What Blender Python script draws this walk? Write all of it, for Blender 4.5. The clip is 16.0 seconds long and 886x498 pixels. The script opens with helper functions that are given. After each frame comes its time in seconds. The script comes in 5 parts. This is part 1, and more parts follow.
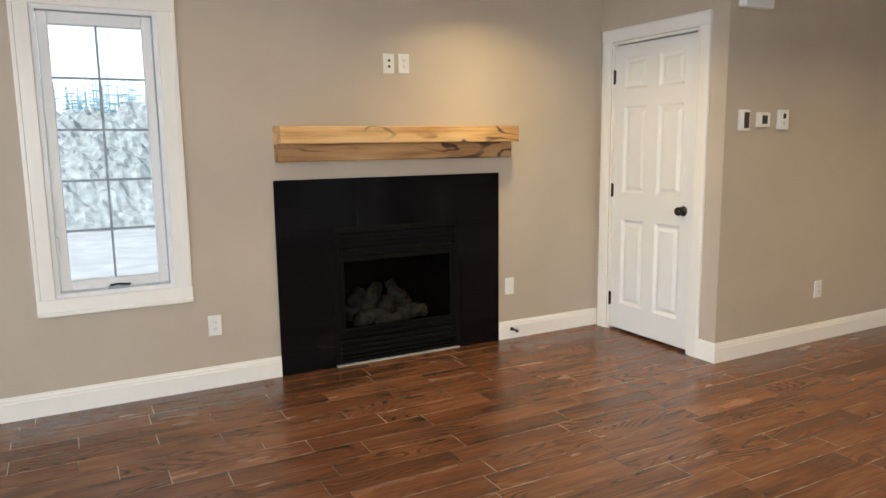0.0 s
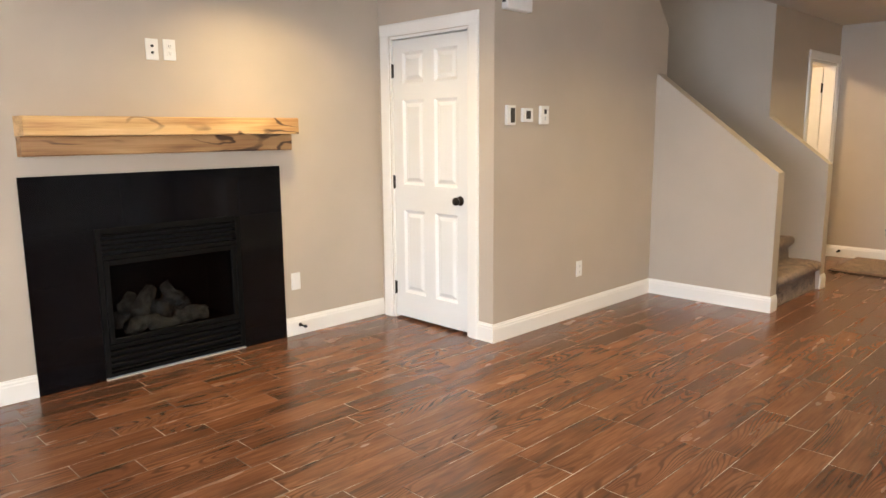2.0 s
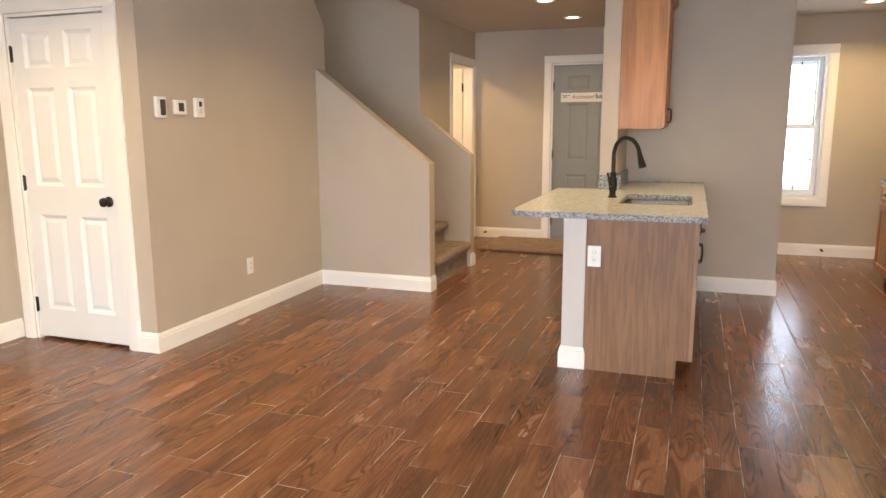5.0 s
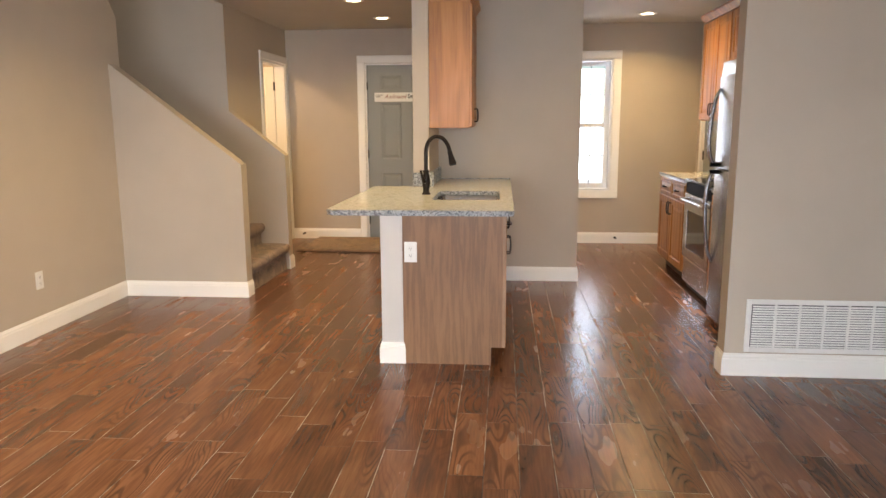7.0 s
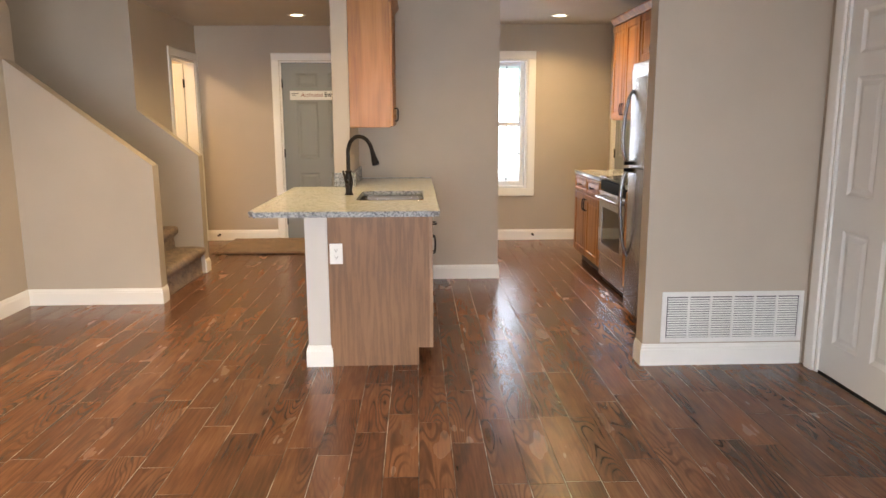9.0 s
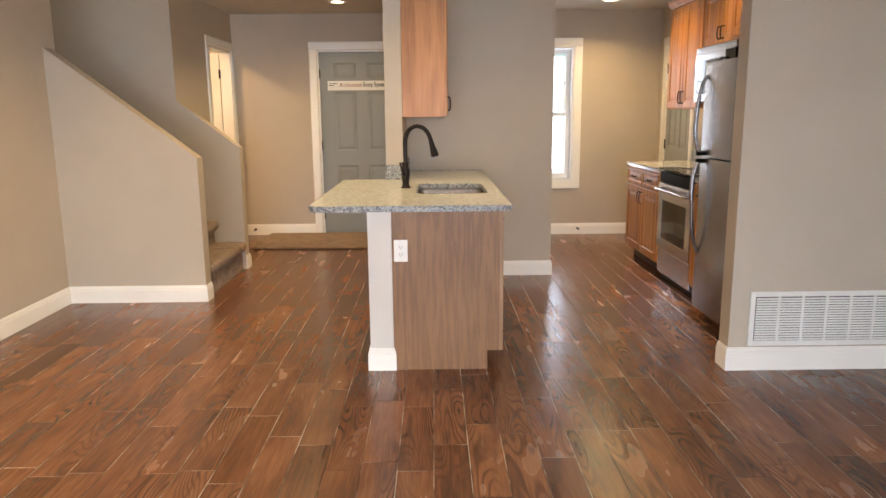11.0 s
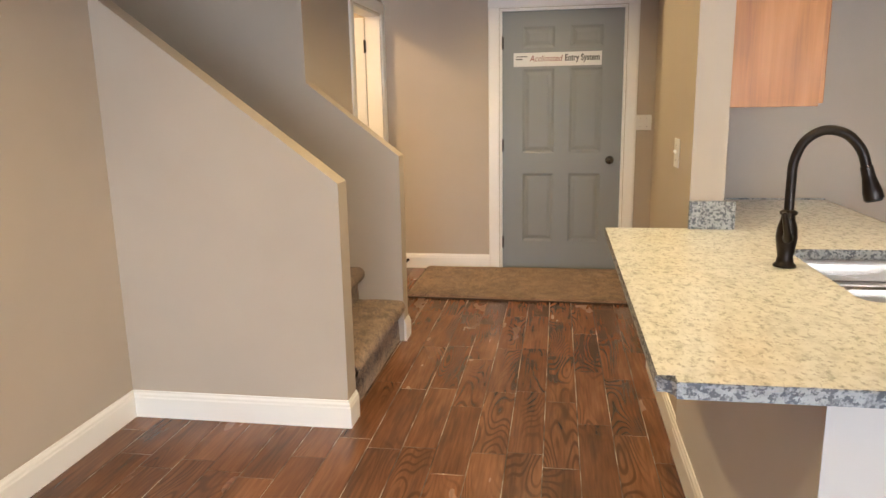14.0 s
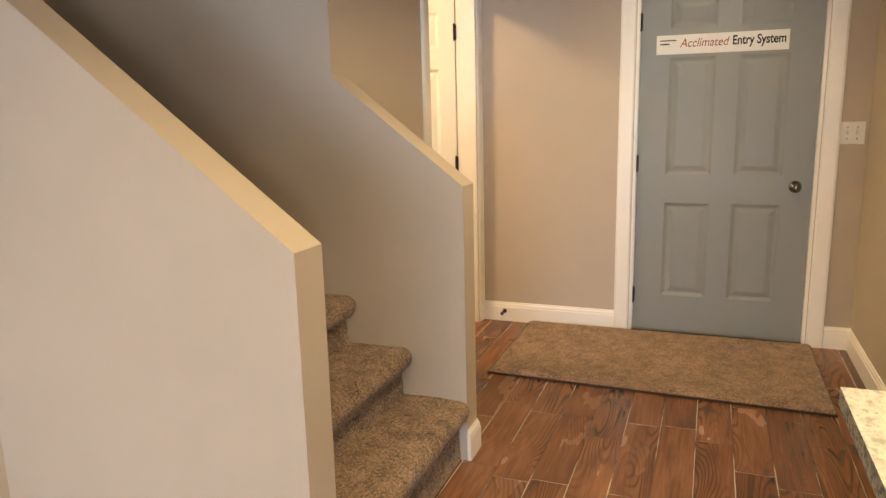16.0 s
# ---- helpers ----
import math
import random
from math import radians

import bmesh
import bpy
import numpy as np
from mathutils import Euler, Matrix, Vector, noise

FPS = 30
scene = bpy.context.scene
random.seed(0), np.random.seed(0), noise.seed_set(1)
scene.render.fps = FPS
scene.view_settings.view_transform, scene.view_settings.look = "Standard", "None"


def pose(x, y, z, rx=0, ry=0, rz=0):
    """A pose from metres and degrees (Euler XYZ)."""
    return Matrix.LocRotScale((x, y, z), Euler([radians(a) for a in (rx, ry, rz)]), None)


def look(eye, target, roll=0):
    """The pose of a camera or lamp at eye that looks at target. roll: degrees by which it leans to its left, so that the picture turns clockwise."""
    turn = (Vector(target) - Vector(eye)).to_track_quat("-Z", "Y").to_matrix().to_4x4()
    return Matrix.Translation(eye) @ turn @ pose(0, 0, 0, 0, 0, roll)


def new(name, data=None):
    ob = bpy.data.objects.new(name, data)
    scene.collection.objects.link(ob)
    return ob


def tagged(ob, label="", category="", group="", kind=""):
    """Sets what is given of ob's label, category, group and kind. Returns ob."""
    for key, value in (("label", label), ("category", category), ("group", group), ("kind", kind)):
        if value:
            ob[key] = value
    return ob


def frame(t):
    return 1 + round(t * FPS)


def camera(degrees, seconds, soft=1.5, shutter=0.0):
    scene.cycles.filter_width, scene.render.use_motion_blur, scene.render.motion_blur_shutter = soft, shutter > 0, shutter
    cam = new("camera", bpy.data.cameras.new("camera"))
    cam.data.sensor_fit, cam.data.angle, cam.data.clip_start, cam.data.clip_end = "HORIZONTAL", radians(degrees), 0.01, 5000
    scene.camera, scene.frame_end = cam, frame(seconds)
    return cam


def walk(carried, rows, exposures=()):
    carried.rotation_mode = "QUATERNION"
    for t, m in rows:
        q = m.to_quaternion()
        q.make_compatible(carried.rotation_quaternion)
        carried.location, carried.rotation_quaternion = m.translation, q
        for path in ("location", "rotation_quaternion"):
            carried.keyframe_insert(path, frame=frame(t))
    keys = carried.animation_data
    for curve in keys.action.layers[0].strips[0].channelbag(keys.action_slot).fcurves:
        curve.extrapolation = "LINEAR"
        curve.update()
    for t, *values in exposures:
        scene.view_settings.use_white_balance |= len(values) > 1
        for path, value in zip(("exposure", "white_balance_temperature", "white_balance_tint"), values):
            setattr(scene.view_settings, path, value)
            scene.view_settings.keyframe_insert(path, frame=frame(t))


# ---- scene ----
cam = camera(64.4, 16.0)

PATH = [
    (0, (0.539, 0.344, 1.374), (-1.205, 1.275, 1.074), -0.7),
    (0.5, (0.538, 0.349, 1.368), (-1.146, 1.382, 1.06), -0.5),
    (1, (0.543, 0.361, 1.375), (-1.057, 1.519, 1.059), -0.5),
    (1.5, (0.563, 0.383, 1.373), (-0.942, 1.661, 1.054), -0.5),
    (2, (0.563, 0.398, 1.386), (-0.833, 1.791, 1.055), -0.4),
    (2.5, (0.568, 0.402, 1.378), (-0.712, 1.902, 1.045), -0.3),
    (3, (0.564, 0.414, 1.403), (-0.597, 2.005, 1.058), -0.1),
    (3.5, (0.57, 0.423, 1.4), (-0.472, 2.094, 1.05), -0.2),
    (4, (0.589, 0.442, 1.394), (-0.334, 2.182, 1.046), -0.1),
    (4.5, (0.616, 0.45, 1.395), (-0.177, 2.252, 1.045), 0.0),
    (5, (0.636, 0.476, 1.374), (-0.02, 2.333, 1.026), -0.2),
    (7.5, (0.673, 0.471, 1.368), (0.595, 2.438, 1.016), -0.1),
    (8, (0.66, 0.465, 1.385), (0.654, 2.433, 1.031), -0.0),
    (10.5, (0.436, 0.596, 1.369), (0.531, 2.559, 1.0), -0.4),
    (11, (0.333, 0.729, 1.359), (0.355, 2.693, 0.982), -0.5),
    (11.5, (0.212, 1.009, 1.381), (0.09, 2.966, 0.991), -0.6),
    (12, (0.066, 1.377, 1.376), (-0.182, 3.32, 0.974), -0.8),
    (12.5, (-0.085, 1.786, 1.375), (-0.374, 3.721, 0.962), -0.8),
    (13, (-0.244, 2.218, 1.383), (-0.563, 4.149, 0.97), -0.8),
    (13.5, (-0.379, 2.655, 1.383), (-0.699, 4.586, 0.97), -0.9),
    (14, (-0.495, 3.107, 1.384), (-0.814, 5.038, 0.97), -1.1),
    (14.5, (-0.596, 3.548, 1.376), (-0.909, 5.48, 0.962), -1.1),
    (15, (-0.608, 3.953, 1.381), (-0.916, 5.886, 0.969), -1.0),
    (15.5, (-0.589, 4.300, 1.375), (-0.965, 6.222, 0.969), -1.0),
    (16, (-0.532, 4.549, 1.366), (-1.233, 6.381, 0.972), -1.35),
]
walk(cam, [(t, look(e, a, r)) for t, e, a, r in PATH], [(0, -0.66, 6250, 4), (1.5, -0.34, 6220, 6), (3, 0.0, 6350, 8), (5, -0.10, 6700, 9), (8, -0.13, 6950, 9), (11, -0.08, 6850, 9), (12.5, 0.02, 6400, 8), (14.5, -0.06, 6300, 7), (16, 0.08, 6500, 8)])

# ---- world, sun, daylight, exposure ----
world = bpy.data.worlds.new("sky")
scene.world = world
world.use_nodes = True
wn = world.node_tree.nodes
sky = wn.new("ShaderNodeTexSky")
sky.sky_type = "NISHITA"
sky.sun_disc = False
sky.sun_elevation, sky.sun_rotation = radians(45), radians(145)
sky.air_density, sky.dust_density = 1.0, 1.0
wn["Background"].inputs["Strength"].default_value = 0.15
world.node_tree.links.new(sky.outputs["Color"], wn["Background"].inputs["Color"])
sun = bpy.data.lights.new("sun", "SUN")
sun.energy, sun.angle, sun.color = 5.0, radians(12), (1.0, 0.98, 0.95)
new("sun", sun).matrix_world = pose(0, 0, 20, 45, 0, 35)


def area_lamp(name, m, sx, sy, watts, color, spread=180, shape="RECTANGLE"):
    la = bpy.data.lights.new(name, "AREA")
    la.shape, la.size, la.size_y = shape, sx, sy
    la.energy, la.color, la.spread = watts, color, radians(spread)
    ob = new(name, la)
    ob.matrix_world = m
    return ob


XE_OUT = 2.98
DAY = (0.73, 0.82, 1.0)
WARM = (1.0, 0.72, 0.36)
# daylight through the glazed opening of the south wall
area_lamp("daylight_south", pose(0.1, -2.80, 1.10, 73, 0, 0), 3.8, 1.9, 96, DAY, 90)
# Unseen fill from the east, added to brighten the hall-side wall.
area_lamp("east_fill", pose(XE_OUT, -0.85, 1.45, 0, 82, 0), 1.25, 2.1, 205, (0.98, 0.97, 0.97))
area_lamp("daylight_kitchen", pose(1.64, 8.82, 1.35, -90, 0, 0), 0.3, 1.25, 11, DAY)


# ---- materials ----
def mat(name):
    m = bpy.data.materials.new(name)
    m.use_nodes = True
    return m, m.node_tree.nodes, m.node_tree.links, m.node_tree.nodes["Principled BSDF"]


def ramp(nodes, stops):
    r = nodes.new("ShaderNodeValToRGB")
    e = r.color_ramp.elements
    e[0].position, e[0].color = stops[0][0], (*stops[0][1], 1)
    e[1].position, e[1].color = stops[-1][0], (*stops[-1][1], 1)
    for p, c in stops[1:-1]:
        n = e.new(p)
        n.color = (*c, 1)
    return r


def noise_tex(nodes, scale, detail=2.0, rough=0.5):
    n = nodes.new("ShaderNodeTexNoise")
    n.inputs["Scale"].default_value, n.inputs["Detail"].default_value, n.inputs["Roughness"].default_value = scale, detail, rough
    return n


def maths(nodes, links, op, a, b):
    n = nodes.new("ShaderNodeMath")
    n.operation = op
    for i, v in enumerate((a, b)):
        if isinstance(v, (int, float)):
            n.inputs[i].default_value = v
        else:
            links.new(v, n.inputs[i])
    return n.outputs[0]


def mix_rgb(nodes, links, fac, a, b, mode="MIX"):
    n = nodes.new("ShaderNodeMix")
    n.data_type, n.blend_type = "RGBA", mode
    for sock, v in ((n.inputs[0], fac), (n.inputs[6], a), (n.inputs[7], b)):
        if isinstance(v, (int, float)):
            sock.default_value = v
        elif isinstance(v, tuple):
            sock.default_value = (*v, 1)
        else:
            links.new(v, sock)
    return n.outputs[2]


def bump(nodes, links, bsdf, height, strength, distance):
    b = nodes.new("ShaderNodeBump")
    b.inputs["Strength"].default_value, b.inputs["Distance"].default_value = strength, distance
    links.new(height, b.inputs["Height"])
    links.new(b.outputs[0], bsdf.inputs["Normal"])


def coords(nodes, links, scale=(1, 1, 1), which="Object"):
    tc = nodes.new("ShaderNodeTexCoord")
    mp = nodes.new("ShaderNodeMapping")
    mp.inputs["Scale"].default_value = scale
    links.new(tc.outputs[which], mp.inputs["Vector"])
    return mp.outputs[0]


def paint(name, color, rough=0.6, var=0.05, peel=0.15, grain=260.0, spec=0.35):
    """Rolled paint: faint mottling and a fine orange-peel relief."""
    m, n, l, b = mat(name)
    v = coords(n, l)
    big, fine = noise_tex(n, 1.7, 3), noise_tex(n, grain, 2)
    l.new(v, big.inputs["Vector"])
    l.new(v, fine.inputs["Vector"])
    lo, hi = tuple(c * (1 - var) for c in color), tuple(min(1, c * (1 + var)) for c in color)
    r = ramp(n, [(0.3, lo), (0.7, hi)])
    l.new(big.outputs[0], r.inputs[0])
    l.new(r.outputs[0], b.inputs["Base Color"])
    rr = ramp(n, [(0.3, (rough - 0.06,) * 3), (0.7, (rough + 0.06,) * 3)])
    l.new(big.outputs[0], rr.inputs[0])
    l.new(rr.outputs[0], b.inputs["Roughness"])
    b.inputs["Specular IOR Level"].default_value = spec
    bump(n, l, b, fine.outputs[0], peel, 0.001)
    return m


def plain(name, color, rough=0.5, metal=0.0, var=0.08, scale=30.0, relief=0.0):
    m, n, l, b = mat(name)
    v = coords(n, l)
    t = noise_tex(n, scale, 3)
    l.new(v, t.inputs["Vector"])
    r = ramp(n, [(0.3, tuple(c * (1 - var) for c in color)), (0.7, tuple(min(1, c * (1 + var)) for c in color))])
    l.new(t.outputs[0], r.inputs[0])
    l.new(r.outputs[0], b.inputs["Base Color"])
    b.inputs["Roughness"].default_value, b.inputs["Metallic"].default_value = rough, metal
    if relief:
        bump(n, l, b, t.outputs[0], relief, 0.002)
    return m


def brushed(name, color, rough, stretch, amount=0.12):
    """Brushed metal, its lines running along the axis that stretch shrinks."""
    m, n, l, b = mat(name)
    v = coords(n, l, stretch)
    t, smudge = noise_tex(n, 1.0, 2), noise_tex(n, 0.02, 3)
    l.new(v, t.inputs["Vector"])
    l.new(v, smudge.inputs["Vector"])
    r = ramp(n, [(0.25, (rough - amount,) * 3), (0.75, (rough + amount,) * 3)])
    l.new(t.outputs[0], r.inputs[0])
    l.new(r.outputs[0], b.inputs["Roughness"])
    c = ramp(n, [(0.3, tuple(x * 0.975 for x in color)), (0.7, color)])
    l.new(t.outputs[0], c.inputs[0])
    l.new(c.outputs[0], b.inputs["Base Color"])
    b.inputs["Metallic"].default_value = 1.0
    bump(n, l, b, t.outputs[0], 0.012, 0.0005)
    return m


def wood(name, dark, mid, light, stretch, rings=22.0, rough=0.45, island=False, shift=True, fine=1.0, wash=None, coat=0.0):
    """Sawn wood: contour-like cathedral grain, pores and slow tone changes. stretch: how fast the figure runs along each axis."""
    m, n, l, b = mat(name)
    tc = n.new("ShaderNodeTexCoord")
    vec = tc.outputs["Object"]
    rnd = None
    if shift:
        src = n.new("ShaderNodeNewGeometry" if island else "ShaderNodeObjectInfo")
        rnd = src.outputs["Random Per Island" if island else "Random"]
        comb = n.new("ShaderNodeCombineXYZ")
        for i, k in enumerate((37.0, 91.0, 53.0)):
            l.new(maths(n, l, "MULTIPLY", rnd, k), comb.inputs[i])
        add = n.new("ShaderNodeVectorMath")
        l.new(vec, add.inputs[0])
        l.new(comb.outputs[0], add.inputs[1])
        vec = add.outputs[0]
    mp = n.new("ShaderNodeMapping")
    mp.inputs["Scale"].default_value = stretch
    l.new(vec, mp.inputs["Vector"])
    field = noise_tex(n, 1.0, 2.0, 0.45)
    l.new(mp.outputs[0], field.inputs["Vector"])
    wave = maths(n, l, "SINE", maths(n, l, "MULTIPLY", field.outputs[0], rings * 6.283), 0)
    mp2 = n.new("ShaderNodeMapping")
    mp2.inputs["Scale"].default_value = tuple(s * (14 if s > 2 else 5) for s in stretch)
    l.new(vec, mp2.inputs["Vector"])
    pores = noise_tex(n, 1.0 * fine, 3.0, 0.65)
    l.new(mp2.outputs[0], pores.inputs["Vector"])
    slow = noise_tex(n, 2.2, 2.0)
    l.new(vec, slow.inputs["Vector"])
    g = maths(n, l, "ADD", maths(n, l, "MULTIPLY", wave, 0.17), maths(n, l, "MULTIPLY", pores.outputs[0], 0.75))
    g = maths(n, l, "ADD", g, maths(n, l, "MULTIPLY", slow.outputs[0], 0.55))
    g = maths(n, l, "SUBTRACT", g, 0.17)
    if rnd is not None:
        g = maths(n, l, "ADD", g, maths(n, l, "MULTIPLY", maths(n, l, "SUBTRACT", rnd, 0.5), 0.28))
    r = ramp(n, [(0.2, dark), (0.5, mid), (0.82, light)])
    l.new(g, r.inputs[0])
    col = r.outputs[0]
    if wash:
        patch = noise_tex(n, 1.0, 4.0, 0.6)
        mp3 = n.new("ShaderNodeMapping")
        mp3.inputs["Scale"].default_value = tuple(s * 0.55 for s in stretch)
        l.new(vec, mp3.inputs["Vector"])
        l.new(mp3.outputs[0], patch.inputs["Vector"])
        pr = ramp(n, [(0.50, (0, 0, 0)), (0.66, (0.85, 0.85, 0.85))])
        l.new(patch.outputs[0], pr.inputs[0])
        col = mix_rgb(n, l, pr.outputs[0], col, wash)
    l.new(col, b.inputs["Base Color"])
    rr = ramp(n, [(0.2, (rough - 0.07,) * 3), (0.8, (rough + 0.09,) * 3)])
    l.new(pores.outputs[0], rr.inputs[0])
    l.new(rr.outputs[0], b.inputs["Roughness"])
    b.inputs["Coat Weight"].default_value = coat
    b.inputs["Coat Roughness"].default_value = 0.3
    bump(n, l, b, g, 0.25, 0.0012)
    return m


def floor_tile(name, island):
    """Printed oak figure on porcelain: cathedral lines, charcoal patches, tone changes from tile to tile."""
    m, n, l, b = mat(name)
    tc = n.new("ShaderNodeTexCoord")
    src = n.new("ShaderNodeNewGeometry" if island else "ShaderNodeObjectInfo")
    rnd = src.outputs["Random Per Island" if island else "Random"]
    comb = n.new("ShaderNodeCombineXYZ")
    for i, k in enumerate((37.0, 91.0, 53.0)):
        l.new(maths(n, l, "MULTIPLY", rnd, k), comb.inputs[i])
    add = n.new("ShaderNodeVectorMath")
    l.new(tc.outputs["Object"], add.inputs[0])
    l.new(comb.outputs[0], add.inputs[1])

    def tex(scale, detail, rough=0.5):
        mp = n.new("ShaderNodeMapping")
        mp.inputs["Scale"].default_value = scale
        l.new(add.outputs[0], mp.inputs["Vector"])
        t = noise_tex(n, 1.0, detail, rough)
        l.new(mp.outputs[0], t.inputs["Vector"])
        return t.outputs[0]
    tone = maths(n, l, "FRACT", maths(n, l, "MULTIPLY", rnd, 7.31), 0)
    lined = maths(n, l, "FRACT", maths(n, l, "MULTIPLY", rnd, 23.7), 0)
    slow = tex((6, 1.6, 1), 3)
    pores = tex((90, 5, 1), 2, 0.55)
    t = maths(n, l, "ADD", maths(n, l, "ADD", maths(n, l, "MULTIPLY", tone, 0.17), 0.06), maths(n, l, "MULTIPLY", slow, 0.62))
    t = maths(n, l, "ADD", t, maths(n, l, "MULTIPLY", maths(n, l, "SUBTRACT", pores, 0.5), 0.42))
    base = ramp(n, [(0.16, (0.048, 0.020, 0.011)), (0.44, (0.156, 0.064, 0.031)), (0.78, (0.32, 0.146, 0.073))])
    l.new(t, base.inputs[0])
    # oval year rings: fine, close lines along the plank
    field = tex((6.5, 1.15, 1), 1.0, 0.4)
    wave = maths(n, l, "SINE", maths(n, l, "MULTIPLY", field, 160.0), 0)
    wave = maths(n, l, "ADD", wave, maths(n, l, "MULTIPLY", maths(n, l, "SUBTRACT", pores, 0.5), 1.2))
    line = ramp(n, [(0.05, (0, 0, 0)), (0.95, (0.70, 0.70, 0.70))])
    l.new(wave, line.inputs[0])
    mask = maths(n, l, "ADD", tex((5, 1.0, 1), 1), maths(n, l, "MULTIPLY", maths(n, l, "SUBTRACT", lined, 0.5), 0.22))
    where = ramp(n, [(0.44, (0.04, 0.04, 0.04)), (0.60, (1, 1, 1))])
    l.new(mask, where.inputs[0])
    lf = maths(n, l, "MULTIPLY", line.outputs[0], where.outputs[0])
    col = mix_rgb(n, l, lf, base.outputs[0], (0.046, 0.020, 0.012))
    # grey-brown smudges with ragged ends
    char = ramp(n, [(0.50, (0, 0, 0)), (0.72, (0.60, 0.60, 0.60))])
    l.new(tex((17, 2.4, 1), 3, 0.6), char.inputs[0])
    col = mix_rgb(n, l, char.outputs[0], col, (0.050, 0.028, 0.020))
    l.new(col, b.inputs["Base Color"])
    rr = ramp(n, [(0.3, (0.22,) * 3), (0.7, (0.28,) * 3)])
    l.new(slow, rr.inputs[0])
    l.new(rr.outputs[0], b.inputs["Roughness"])
    b.inputs["Specular IOR Level"].default_value = 0.5
    bump(n, l, b, maths(n, l, "SUBTRACT", slow, lf), 0.05, 0.001)
    return m


def grout(name):
    """Grout that is brown for the most part, with pale haze left in places."""
    m, n, l, b = mat(name)
    v = coords(n, l)
    t, f = noise_tex(n, 2.6, 4, 0.65), noise_tex(n, 60, 2)
    l.new(v, t.inputs["Vector"])
    l.new(v, f.inputs["Vector"])
    r = ramp(n, [(0.41, (0.050, 0.027, 0.017)), (0.49, (0.17, 0.12, 0.085)), (0.57, (0.42, 0.35, 0.28))])
    l.new(t.outputs[0], r.inputs[0])
    l.new(r.outputs[0], b.inputs["Base Color"])
    b.inputs["Roughness"].default_value = 0.9
    bump(n, l, b, f.outputs[0], 0.3, 0.001)
    return m


def granite(name, rough=0.16, relief=0.0, tone=(0.775, 0.785, 0.755), fleck=(0.37, 0.375, 0.35), dark=0.45):
    """Cream granite with grey-blue and ochre flecks."""
    m, n, l, b = mat(name)
    v = coords(n, l, (1.0, 0.62, 1.0))
    a, c, d, e = noise_tex(n, 48, 4, 0.6), noise_tex(n, 95, 3, 0.6), noise_tex(n, 70, 4, 0.65), noise_tex(n, 7, 3)
    for t in (a, c, d, e):
        l.new(v, t.inputs["Vector"])
    base = ramp(n, [(0.32, tuple(0.74 * k for k in tone)), (0.5, tuple(0.92 * k for k in tone)), (0.68, tone)])
    l.new(a.outputs[0], base.inputs[0])
    f1 = ramp(n, [(0.53, (0, 0, 0)), (0.64, (0.70 if dark < 0.8 else 0.85,) * 3)])
    l.new(d.outputs[0], f1.inputs[0])
    col = mix_rgb(n, l, f1.outputs[0], base.outputs[0], fleck)
    f2 = ramp(n, [(0.59 if dark < 0.8 else 0.50, (0, 0, 0)), (0.69 if dark < 0.8 else 0.56, (dark,) * 3)])
    l.new(c.outputs[0], f2.inputs[0])
    col = mix_rgb(n, l, f2.outputs[0], col, (0.09, 0.10, 0.12))
    f3 = ramp(n, [(0.45, (0, 0, 0)), (0.75, (0.13, 0.13, 0.13))])
    l.new(e.outputs[0], f3.inputs[0])
    col = mix_rgb(n, l, f3.outputs[0], col, (0.55, 0.44, 0.27))
    l.new(col, b.inputs["Base Color"])
    b.inputs["Roughness"].default_value = rough
    if relief:
        bump(n, l, b, d.outputs[0], relief, 0.004)
    return m


def carpet(name, dark, light):
    m, n, l, b = mat(name)
    v = coords(n, l)
    big, tuft, fib = noise_tex(n, 14, 3), noise_tex(n, 130, 4, 0.75), noise_tex(n, 420, 2)
    for t in (big, tuft, fib):
        l.new(v, t.inputs["Vector"])
    g = maths(n, l, "ADD", maths(n, l, "MULTIPLY", big.outputs[0], 0.25), maths(n, l, "MULTIPLY", tuft.outputs[0], 0.90))
    g = maths(n, l, "ADD", g, maths(n, l, "MULTIPLY", fib.outputs[0], 0.35))
    r = ramp(n, [(0.64, dark), (0.87, light)])
    l.new(g, r.inputs[0])
    l.new(r.outputs[0], b.inputs["Base Color"])
    b.inputs["Roughness"].default_value = 0.95
    b.inputs["Specular IOR Level"].default_value = 0.1
    b.inputs["Sheen Weight"].default_value = 0.2
    bump(n, l, b, g, 0.9, 0.007)
    return m


def glass(name, tint=(1, 1, 1), rough=0.0):
    m, n, l, b = mat(name)
    b.inputs["Base Color"].default_value = (*tint, 1)
    b.inputs["Transmission Weight"].default_value = 1.0
    b.inputs["Roughness"].default_value, b.inputs["IOR"].default_value = rough, 1.45
    return m


def glow(name, color, strength):
    m, n, l, b = mat(name)
    b.inputs["Base Color"].default_value = (0.9, 0.9, 0.9, 1)
    b.inputs["Emission Color"].default_value = (*color, 1)
    b.inputs["Emission Strength"].default_value = strength
    return m


WALL = paint("greige wall paint", (0.475, 0.41, 0.33))
POSTPAINT = paint("pale grey knee wall paint", (0.58, 0.55, 0.515))
CEIL = paint("flat ceiling paint", (0.54, 0.50, 0.45), 0.8, peel=0.3, grain=120)
TRIM = paint("white semi-gloss trim paint", (0.84, 0.82, 0.77), 0.35, 0.02, 0.04, spec=0.5)
DOORWHITE = paint("white door paint", (0.78, 0.78, 0.755), 0.4, 0.02, 0.05, spec=0.5)
GREYDOOR = paint("grey primer door paint", (0.24, 0.25, 0.245), 0.45, 0.03, 0.06, spec=0.5)
VINYL = plain("white vinyl", (0.78, 0.79, 0.80), 0.4, var=0.02)
GRID = plain("grey window grid", (0.30, 0.36, 0.42), 0.5)
